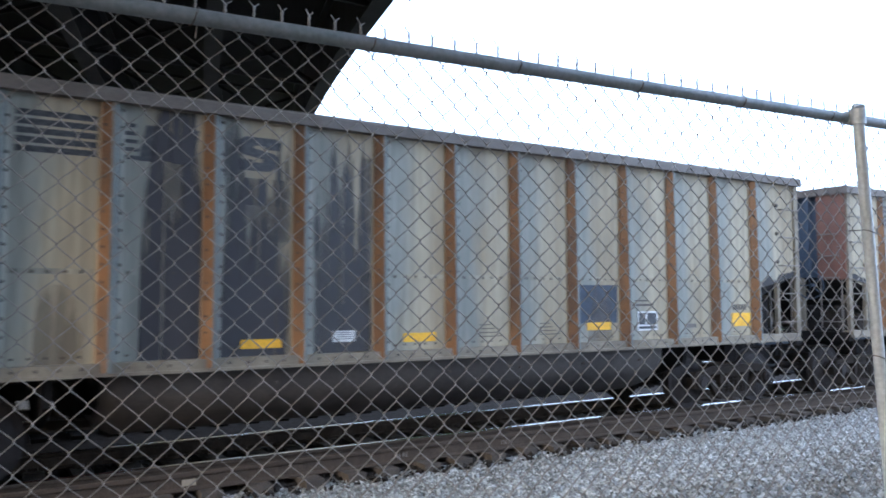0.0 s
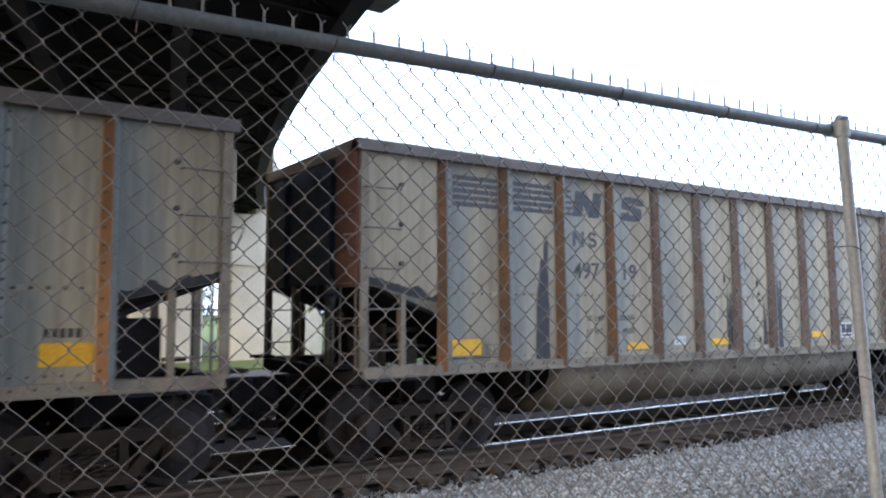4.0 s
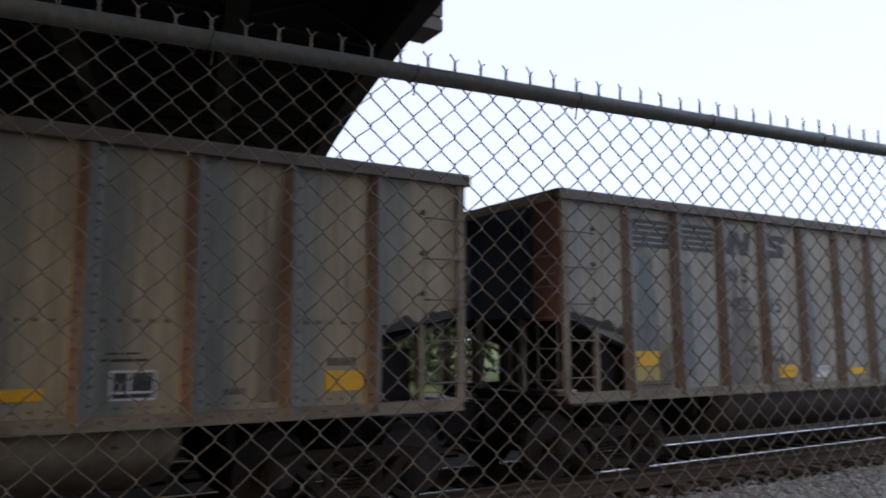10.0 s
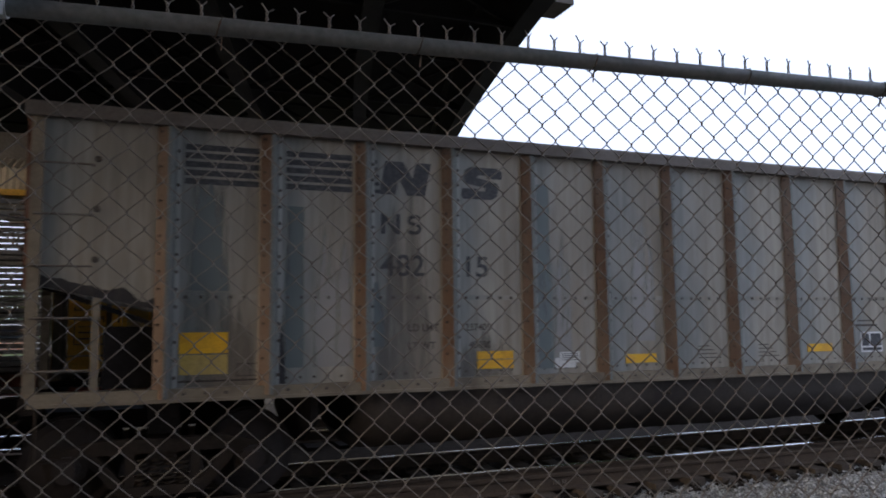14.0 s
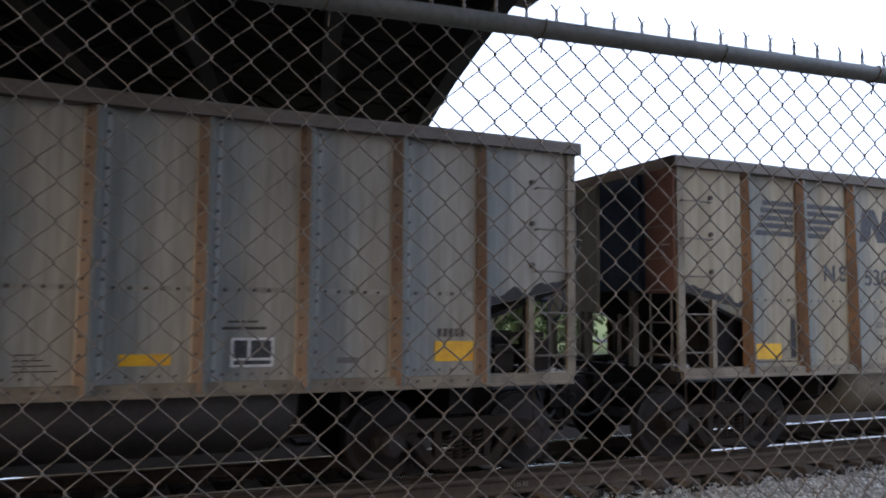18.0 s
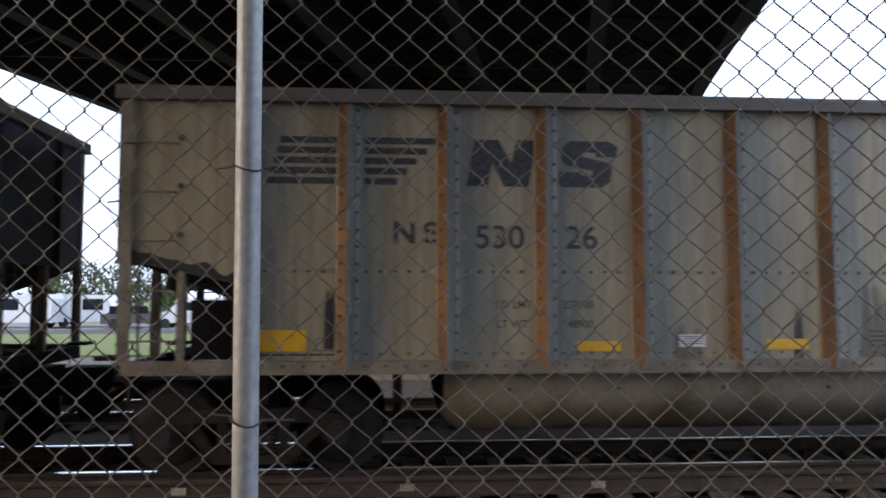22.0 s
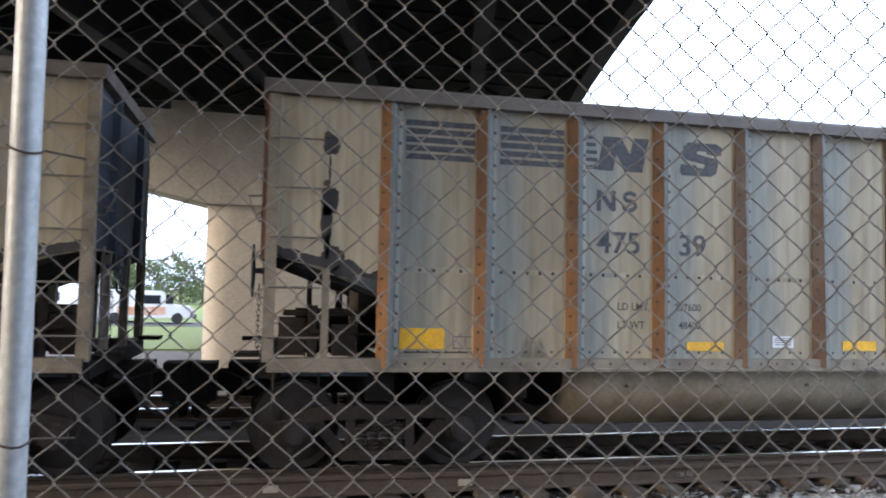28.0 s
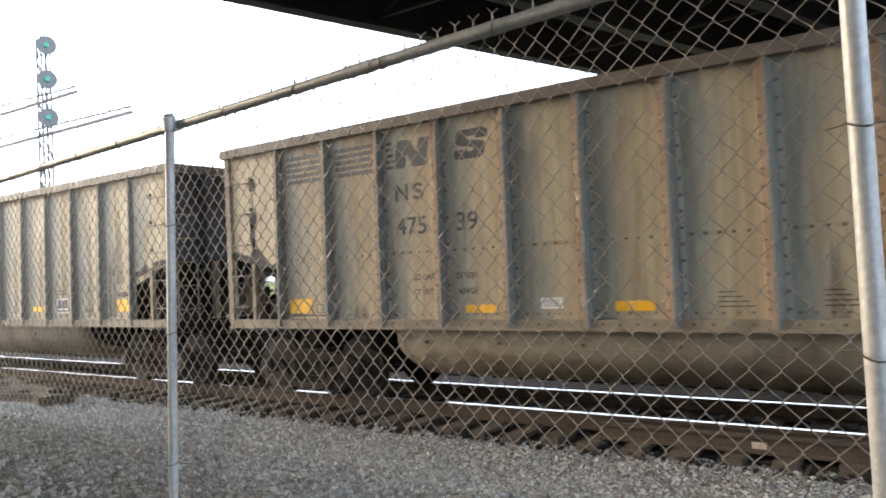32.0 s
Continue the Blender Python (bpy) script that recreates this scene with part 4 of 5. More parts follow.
    for u, w, z0, z1 in ((1.36, 0.47, 1.33, 1.54), (4.60, 0.46, 1.32, 1.42), (6.62, 0.46, 1.33, 1.44), (9.62, 0.46, 1.40, 1.51), (12.83, 0.47, 1.39, 1.61)):
        part("reflector", bmesh_box([(u, u + w, yl - 0.010, yl + 0.004, z0, z1)]), M_YELLOW, car, "yellow reflective plate")
    lab = part("notice_label", bmesh_box([(5.68, 5.96, yl - 0.010, yl + 0.004, 1.36, 1.49)]), M_WHITE, car, "small white notice label")
    part("print_bar", bmesh_box([(5.71, 5.93, yl - 0.013, yl - 0.009, z, z + 0.008) for z in (1.39, 1.415, 1.44, 1.463)]), M_BLACK, lab)
    pl = part("stencil_panel", bmesh_box([(10.64, 11.06, yl - 0.010, yl + 0.004, 1.37, 1.66)]), M_WHITE, car, "white framed maintenance stencil panel")
    part("stencil_field", bmesh_box([(10.665, 10.80, yl - 0.014, yl - 0.009, 1.46, 1.635), (10.83, 11.035, yl - 0.014, yl - 0.009, 1.46, 1.635), (10.665, 11.035, yl - 0.014, yl - 0.009, 1.395, 1.435)]), M_BLACK, pl)
    part("small_plate", bmesh_box([(11.72, 11.95, yl - 0.006, yl + 0.004, 1.39, 1.45)]), M_CHORD, car)
    for u in (7.75, 8.75):
        part("stencil_bar", bmesh_box([(u, u + 0.36 - 0.06 * k, yl - 0.003, yl + 0.003, 1.36 + k * 0.05, 1.372 + k * 0.05) for k in range(4)]), M_RIVET, car)
    part("stencil_bar", bmesh_box([(10.55, 10.98, yl - 0.003, yl + 0.003, 1.74, 1.77), (10.6, 10.9, yl - 0.003, yl + 0.003, 1.81, 1.83)]), M_RIVET, car)
    part("stencil_bar", bmesh_box([(12.86 + 0.07 * k, 12.91 + 0.07 * k, yl - 0.003, yl + 0.003, 1.66, 1.75) for k in range(5)]), M_RIVET, car)
    part("frame_plate", bmesh_box([(1.92, 2.18, yl - 0.003, yl + 0.003, z, z + 0.012) for z in (1.33, 1.45)] + [(x, x + 0.012, yl - 0.003, yl + 0.003, 1.33, 1.46) for x in (1.92, 2.05, 2.168)]), M_CHORD, car)
    part("stencil_bar", bmesh_box([(1.36, 2.16, yl - 0.003, yl + 0.003, 1.285, 1.303)]), M_RIVET, car)
    sets = truck(car, 1.25) + truck(car, CAR_L - 1.25)
    return car


first = build_gondola()
CARS = {}
for k_ in range(-1, 6):
    m_ = pose(k_ * COUPLED, TRACK_Y, RAILTOP)
    if k_ == 0:
        first.matrix_world = m_
        CARS[k_] = first
    else:
        CARS[k_] = copy_thing(first, m_)
    CARS[k_].name = "coal_gondola"


# two tubs are darker; three cars take browner, greyer ribs
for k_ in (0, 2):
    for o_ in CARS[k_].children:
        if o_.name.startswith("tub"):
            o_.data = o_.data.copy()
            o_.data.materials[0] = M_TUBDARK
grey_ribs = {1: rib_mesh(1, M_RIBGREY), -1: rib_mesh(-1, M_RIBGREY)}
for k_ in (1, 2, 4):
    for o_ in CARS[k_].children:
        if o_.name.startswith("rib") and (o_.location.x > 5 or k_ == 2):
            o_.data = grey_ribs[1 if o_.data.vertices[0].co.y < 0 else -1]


for k_ in (3, 4):
    part("far_plate", bmesh_box([(-0.03, 0.028, 0.18, HALF - 0.03, 1.95, W_CHORD)]), M_PLAINPANEL, CARS[k_], "tan far half of the end wall")
BRAKE_GEAR = ("brake_wheel", "brake_chain", "reservoir_box", "lever_bracket", "lever_arm", "brake_cylinder", "brake_valve", "air_pipe", "air_reservoir")
# two cars run with the hand brake at their trailing end
for o_ in CARS[3].children:
    if o_.name.startswith(BRAKE_GEAR):
        o_.location.x, o_.scale.x = CAR_L, -1
for o_ in CARS[2].children:
    if o_.name.startswith(BRAKE_GEAR):
        o_.location.x, o_.scale.x = CAR_L, -1
    if o_.name.startswith("reflector") and o_.data.vertices[0].co.x < 2:
        o_.location.z = 0.24
        part("reflector", bmesh_box([(1.37, 1.83, FLAT - 0.008, FLAT + 0.004, 1.36, 1.555)]), M_RACKDULL, CARS[2], "dull dirty yellow plate")
part("reflector", bmesh_box([(4.60, 5.06, FLAT - 0.009, FLAT + 0.004, 1.43, 1.52)]), M_YELLOW, CARS[2], "yellow reflective plate")


grey_sheets = {}
for o_ in CARS[2].children:
    if o_.name.startswith(("side_panel", "end_panel", "seam_strip")):
        if o_.data not in grey_sheets:
            grey_sheets[o_.data] = o_.data.copy()
            grey_sheets[o_.data].materials[0] = M_PANELGREY
        o_.data = grey_sheets[o_.data]


def stripes(car, slant):
    top, step, high = (3.445, 0.105, 0.068) if slant else (3.635, 0.088, 0.06)
    yl = FLAT
    for u0, u1 in ((1.38, 2.12), (2.40, 3.12)):
        for k in range(5):
            z = top - step * k
            a, b = (u0, u1) if not slant else ((u0 + 0.17 - 0.035 * k, u1) if u0 < 2 else (u0, u1 + 0.02 - 0.10 * k))
            part("stripe", bmesh_box([(a, b, yl - 0.003, yl + 0.003, z, z + high)]), M_BLACK, car, "dark painted stripe")


def emblem(car, z0=3.26, un=3.53, us=4.50, kx=0.0039, kz=0.0031, ticks=True):
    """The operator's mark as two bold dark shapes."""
    yl = FLAT
    for u, k, pl in ((un, kx, ((18, 122), (72, 122), (100, 62), (112, 122), (158, 122), (138, 0), (84, 0), (58, 62), (48, 0), (0, 0))),
                     (us, kx * 0.84, ((14, 108), (34, 122), (140, 122), (162, 108), (158, 80), (104, 80), (100, 92), (66, 92), (62, 82), (138, 66), (148, 52), (140, 14), (118, 0), (8, 0), (0, 14), (4, 40), (62, 40), (64, 31), (92, 31), (95, 44), (22, 58), (10, 72)))):
        bm = bmesh.new()
        prism(bm, [(u + p[0] * k, z0 + p[1] * kz) for p in pl], "y", yl - 0.003, yl + 0.003)
        part("emblem_block", bm, M_BLACK, car, "bold black emblem shape")
    if ticks:
        for j in range(5):
            part("stripe", bmesh_box([(un - 0.14, un - 0.03 + 0.012 * j, yl - 0.003, yl + 0.003, z0 + 0.34 - 0.083 * j, z0 + 0.38 - 0.083 * j)]), M_BLACK, car, "dark painted stripe")


def marks(car, a, b, ua=3.53, ub=4.51, ld="237600", lt="48400", iu=3.51, iz=2.84):
    yl = FLAT
    if True:
        bm = bmesh.new()
        u = iu
        g = 1.34
        for dx in (0.0, 0.13):
            bx(bm, u + g * dx, u + g * (dx + 0.036), yl - 0.003, yl + 0.003, iz, iz + g * 0.17)
        prism(bm, [(u + g * 0.036, iz + g * 0.17), (u + g * 0.036, iz + g * 0.11), (u + g * 0.13, iz), (u + g * 0.13, iz + g * 0.06)], "y", yl - 0.003, yl + 0.003)
        # a curved stroke for the second letter
        arc = [(0.345 + 0.0, 0.135)] + [(0.292 + 0.05 * math.cos(a), 0.122 + 0.034 * math.sin(a)) for a in [math.radians(30 + 20 * q) for q in range(13)]]
        arc += [(0.288 + 0.056 * math.cos(a), 0.052 + 0.038 * math.sin(a)) for a in [math.radians(80 - 20 * q) for q in range(13)]] + [(0.232, 0.036)]
        for (xa, za), (xb, zb) in zip(arc, arc[1:]):
            d = Vector((xb - xa, zb - za))
            if d.length < 1e-4:
                continue
            nx, nz = -d.y / d.length * 0.016, d.x / d.length * 0.016
            prism(bm, [(u + g * (xa + nx), iz + g * (za + nz)), (u + g * (xa - nx), iz + g * (za - nz)), (u + g * (xb - nx), iz + g * (zb - nz)), (u + g * (xb + nx), iz + g * (zb + nz))], "y", yl - 0.003, yl + 0.003)
        part("initial_mark", bm, M_BLACK, car)
    for s, u in ((a, ua), (b, ub)):
        if s:
            lettering("car_number", s, 0.335, M_BLACK, car, pose(u - 0.02, yl - 0.004, 2.38, 90, 0, 0), 1.05)
    for s, u, z in (("LD LMT", 3.76, 1.76), ("LT WT", 3.76, 1.56), (ld, 4.45, 1.76), (lt, 4.50, 1.56)):
        tagged(lettering("weight_stencil", s, 0.115, M_RIVET, car, pose(u, yl, z, 90, 0, 0), 0.95), kind="stuff")


def blot(car, u, z0, z1, w, material=None, label="dried black coal slurry run", name="stain"):
    """A thin crust of spilled slurry on a side sheet, a little proud of it."""
    y = yl_stain(u) - 0.0075
    bm = bmesh.new()
    bm.faces.new([bm.verts.new(p) for p in ((u - w / 2, y, z0), (u + w / 2, y, z0), (u + w / 2, y, z1), (u - w / 2, y, z1))])
    part(name, bm, material or M_SLURRY, car, label)


def blob(car, u, z, rx, rz, seed):
    """A ragged splash of slurry with a rounded outline."""
    rng = random.Random(seed)
    y = yl_stain(u)
    n = 28
    rim = [(u + rx * math.cos(a) * r, z + rz * math.sin(a) * r) for a, r in ((2 * math.pi * k / n, rng.uniform(0.82, 1.12)) for k in range(n))]
    bm = bmesh.new()
    prism(bm, rim, "y", y - 0.002, y + 0.002)
    part("stain", bm, M_STAIN, car, "dried black coal slurry splash")


def yl_stain(u):
    return FLAT if RIBS[0] < u < RIBS[-1] else -HALF + 0.029


for k_, c_ in CARS.items():
    stripes(c_, k_ in (3,))
    if k_ == 3:
        emblem(c_, 3.02, 3.45, 4.41, 0.0047, 0.0040, False)
    else:
        emblem(c_, 3.285, 3.43 if k_ == 2 else 3.51, 4.42 if k_ == 2 else 4.51)
marks(CARS[-1], "", "")
marks(CARS[1], "497", "19", ld="236500", lt="49500")
marks(CARS[2], "482", "15", ld="237400", lt="48600", ua=3.46, ub=4.43, iu=3.45)
marks(CARS[3], "530", "26", ld="237100", lt="48900", ua=3.55, ub=4.50, iu=2.70, iz=2.42)
marks(CARS[4], "475", "39")
tagged(CARS[0], "grey coal gondola heavily streaked with black slurry")
tagged(CARS[1], "grey coal gondola with black streaks down two panels")
tagged(CARS[2], "grey coal gondola with pale wiped patches and rusty ribs")
tagged(CARS[3], "cleaner grey coal gondola with slanted stripes and orange ribs")
tagged(CARS[4], "grey coal gondola with dark blotches on its end panel")
for c_, u_, a_, b_, w_, m_ in [
        (0, 3.86, 1.24, 3.84, 0.62, M_SHEETED), (0, 3.98, 1.24, 3.3, 0.44, M_SHEETED), (0, 4.77, 1.24, 3.2, 0.78, M_SHEETED), (0, 4.68, 1.24, 2.9, 0.66, M_SHEETED), (0, 4.5, 2.6, 3.84, 0.26, M_SLURRY), (0, 5.05, 2.5, 3.8, 0.2, M_SLURRY),
        (0, 5.84, 1.24, 2.75, 0.7, M_SHEETED), (0, 5.8, 1.24, 3.84, 0.78, M_SLURRY), (0, 5.72, 1.8, 3.7, 0.2, M_SLURRY), (0, 6.1, 1.24, 3.55, 0.16, M_SHEETED), (0, 5.55, 1.24, 3.3, 0.14, M_GRIME),
        (1, 2.91, 1.24, 2.62, 0.27, M_SHEETED), (1, 2.98, 2.3, 2.95, 0.1, M_SHEETED), (1, 7.12, 1.24, 2.65, 0.14, M_SLURRY), (1, 7.18, 1.24, 2.2, 0.1, M_SHEETED),
        (1, 8.53, 1.24, 2.45, 0.33, M_SHEETED), (1, 8.47, 2.1, 2.85, 0.16, M_SHEETED), (1, 8.16, 1.3, 2.3, 0.13, M_SLURRY), (1, 12.18, 1.3, 3.7, 0.3, M_RUSTRUN), (1, 12.26, 1.3, 3.4, 0.14, M_RUSTRUN),
        (2, 2.33, 1.24, 1.95, 0.17, M_SHEETED), (2, 1.75, 1.24, 2.2, 0.7, M_GRIME), (2, 3.7, 1.24, 3.3, 0.7, M_GRIME), (2, 4.7, 1.24, 1.75, 0.7, M_GRIME),
        (3, 6.97, 1.24, 1.95, 0.12, M_SLURRY), (3, 2.06, 1.35, 1.95, 0.1, M_SHEETED), (4, 9.3, 1.3, 1.7, 0.12, M_SLURRY), (-1, 6.0, 1.24, 2.6, 0.5, M_SLURRY)]:
    blot(CARS[c_], u_, a_, b_, w_, m_)
for u_, a_, b_, w_ in ((10.0, 1.5, 3.6, 0.2), (10.95, 1.3, 3.7, 0.26), (11.3, 1.6, 3.3, 0.14), (11.9, 1.3, 3.75, 0.2), (12.2, 1.5, 3.5, 0.16), (12.95, 1.9, 3.7, 0.22), (12.7, 1.3, 2.6, 0.3), (8.9, 1.4, 3.4, 0.2)):
    blot(CARS[3], u_, a_, b_, w_, M_RUSTRUN, "brown rust-stained run down the sheet", "rust_run")
for i_, (u_, z_, a_, b_) in enumerate(((7.95, 2.38, 0.045, 0.07), (7.99, 2.14, 0.05, 0.1), (7.93, 1.75, 0.025, 0.05), (8.0, 1.4, 0.03, 0.05), (7.4, 1.95, 0.025, 0.06), (7.42, 1.62, 0.02, 0.05), (7.62, 2.7, 0.012, 0.09), (7.02, 2.45, 0.03, 0.09), (13.08, 2.62, 0.009, 0.28))):
    blob(CARS[1], u_, z_, a_, b_, 60 + i_)
for k_, c_ in CARS.items():
    rg_ = random.Random(90 + k_)
    for r_ in RIBS[:-1]:
        if rg_.random() < 0.16:
            w_ = rg_.uniform(0.25, 0.6)
            blot(c_, r_ + 0.28 + w_ / 2 + rg_.uniform(0, 0.6 - w_), 1.24, rg_.uniform(1.5, 2.3), w_, M_GRIME, "brown grime run down the sheet", "grime")
for u_, a_, b_, w_ in ((5.72, 1.5, 3.0, 0.3), (2.95, 1.4, 3.3, 0.5), (6.9, 1.6, 3.2, 0.4)):
    blot(CARS[2], u_, a_, b_, w_, M_PALE, "pale wiped streak in the grime", "wiped_streak")
for u_, a_, b_, w_ in ((1.62, 1.6, 3.3, 0.44), (5.45, 1.3, 3.5, 0.3), (3.42, 1.6, 2.3, 0.14), (2.5, 1.4, 3.1, 0.2)):
    blot(CARS[2], u_, a_, b_, w_, M_TEAL, "teal-grey washed band on the sheet", "washed_band")
for i_, (u_, z_, a_, b_) in enumerate(((0.62, 3.37, 0.085, 0.11), (0.61, 3.12, 0.014, 0.17), (0.62, 2.80, 0.10, 0.15), (0.59, 2.58, 0.06, 0.22), (0.60, 2.36, 0.03, 0.14), (0.66, 2.22, 0.12, 0.13), (0.80, 2.10, 0.16, 0.06))):
    blob(CARS[4], u_, z_, a_, b_, 30 + i_)
part("patch_panel", bmesh_box([(9.45, 10.22, FLAT - 0.004, FLAT + 0.004, 1.50, 2.05)]), M_END, CARS[0], "dark slate repainted patch")
part("patch_panel", bmesh_box([(5.62, 5.9, FLAT - 0.004, FLAT + 0.004, 1.30, 1.42)]), M_WHITE, CARS[2], "faded white patch")

# ---------------------------------------------------------------- chain-link fence
TIP = 0.0735
RAIL_Z = 2.268
F_BASE = 0.47


def fence_y(x):
    return 1.6425 - 0.0952 * x


def build_fence():
    fe = thing("chain_link_fence", pose(0, 0, 0), "galvanised chain-link fence with twisted barbs along its top rail", "fence")
    ang = math.atan(0.0952)
    ca, sa = math.cos(ang), -math.sin(ang)

    def P(d, z, off=0.0):
        """d along the fence from the plan origin, off towards the track."""
        return (d * ca - off * sa, 1.6425 + d * sa + off * ca, z)
    d0, d1 = -9.5, 15.2
    bm = bmesh.new()
    tube(bm, P(d0, RAIL_Z), P(d1, RAIL_Z), 0.021, 14)
    part("top_rail", bm, M_GALV, fe, "galvanised top rail", smooth=True)
    for x in (-2.0, 4.5, 10.7):
        bm = bmesh.new()
        tube(bm, P(x, RAIL_Z), P(x + 0.14, RAIL_Z), 0.0235, 14)
        part("rail_sleeve", bm, M_GALV, fe, smooth=True)
    posts = [(-9.25, 0.01), (-6.2, 0.0), (-3.154, 0.047), (-0.39, -0.0066), (3.02, -0.078), (6.1, 0.01), (9.15, -0.01), (12.2, 0.0), (15.1, 0.0)]
    for d, lean in posts:
        bm = bmesh.new()
        pr = 0.0245 if -1 < d < 1 else 0.021
        h = RAIL_Z - F_BASE
        tube(bm, P(d - lean * (h + 0.15), F_BASE - 0.15, -0.032), P(d, RAIL_Z + 0.01, -0.032), pr, 18)
        post = part("post", bm, M_POST, fe, "galvanised round line post", smooth=True)
        bm = bmesh.new()
        tube(bm, P(d, RAIL_Z - 0.03, -0.032), P(d, RAIL_Z + 0.03, -0.032), 0.0295, 16)
        tube(bm, P(d, RAIL_Z + 0.03, -0.032), P(d, RAIL_Z + 0.05, -0.020), 0.0295, 16, 0.013)
        tube(bm, P(d - 0.03, RAIL_Z, 0), P(d + 0.03, RAIL_Z, 0), 0.026, 14)
        part("loop_cap", bm, M_POST, post, smooth=True)
        for z in (0.75, 1.336, 1.819):
            bm = bmesh.new()
            dd = d - lean * (RAIL_Z - z)
            ring = [P(dd + 0.0295 * math.cos(a), z + 0.008 * math.sin(a * 1.5), -0.032 + 0.0295 * math.sin(a)) for a in [math.radians(-200 + 26 * k) for k in range(9)]]
            bent(bm, [P(dd - 0.075, z + 0.006, 0.008)] + ring + [P(dd + 0.085, z - 0.004, 0.008)], 0.0022, 5)
            part("tie_wire", bm, M_TIEWIRE, post)
    # rail ties, at every sixth or seventh diamond
    tie_d = [0.9874 + TIP * 6.4 * k for k in range(-21, 30)]
    for d in tie_d:
        bm = bmesh.new()
        ring = [P(d + 0.004 * k, RAIL_Z + 0.0235 * math.cos(a), 0.0235 * math.sin(a)) for k, a in enumerate([math.radians(40 * j) for j in range(10)])]
        bent(bm, ring + [P(d + 0.03, RAIL_Z - 0.05, 0.012)], 0.002, 5)
        part("rail_tie", bm, M_TIEWIRE, fe)
    # woven fabric: each wire zigzags and hooks its neighbours
    verts, faces = [], []
    r = 0.0019

    def wire(pts, r=r):
        o = len(verts)
        n = len(pts)
        for k, p in enumerate(pts):
            a, b = Vector(pts[max(0, k - 1)]), Vector(pts[min(n - 1, k + 1)])
            t = (b - a).normalized()
            u = t.cross(Vector((-sa * -1, ca, 0))).normalized()
            w = t.cross(u)
            for q in range(4):
                an = q * math.pi / 2 + 0.785
                verts.append(tuple(Vector(p) + (u * math.cos(an) + w * math.sin(an)) * r))
        for k in range(n - 1):
            for q in range(4):
                faces.append((o + 4 * k + q, o + 4 * k + (q + 1) % 4, o + 4 * k + 4 + (q + 1) % 4, o + 4 * k + 4 + q))
    rows = int((RAIL_Z + 0.012 - F_BASE) / (TIP / 2))
    i0, i1 = int((d0 - 0.9874) / TIP), int((d1 - 0.9874) / TIP)
    rng = random.Random(3)
    for j in range(2 * i0, 2 * i1):
        pts = []
        for k in range(rows + 1):
            z = RAIL_Z + 0.012 - k * TIP / 2
            right = (j + k) % 2
            s = 1 if right else -1
            x = 0.9874 + (j + right) * TIP / 2 + 0.002 * s + rng.uniform(-0.001, 0.001)
            zz = z + rng.uniform(-0.001, 0.001)
            off = 0.025
            pts.append(P(x - 0.005 * s, zz + 0.0055, off + 0.003 * s))
            pts.append(P(x, zz, off))
            pts.append(P(x - 0.005 * s, zz - 0.0055, off - 0.003 * s))
        wire(pts)
    for i in range(i0, i1):
        d = 0.9874 + TIP * i
        th = rng.uniform(-0.4, 0.4)
        top = RAIL_Z + 0.052 + rng.uniform(-0.004, 0.004)
        for ph in (0, math.pi):
            tw = [P(d + 0.003 * math.cos(ph + k * 1.6), RAIL_Z + 0.008 + (top - RAIL_Z - 0.008) * k / 6, 0.022 + 0.003 * math.sin(ph + k * 1.6)) for k in range(7)]
            tw.append(P(d + 0.015 * (1 if ph == 0 else -1) * rng.uniform(0.7, 1.2), top + rng.uniform(0.012, 0.02), 0.022 + 0.008 * math.cos(ph + th)))
            wire(tw, 0.0019)
    fab = part("wire_fabric", raw("wire_fabric", verts, faces, M_WIRE, True), None, fe, "woven galvanised diamond mesh")
    tagged(fab, kind="stuff")
    return fe


build_fence()

# ---------------------------------------------------------------- autorack on the second track


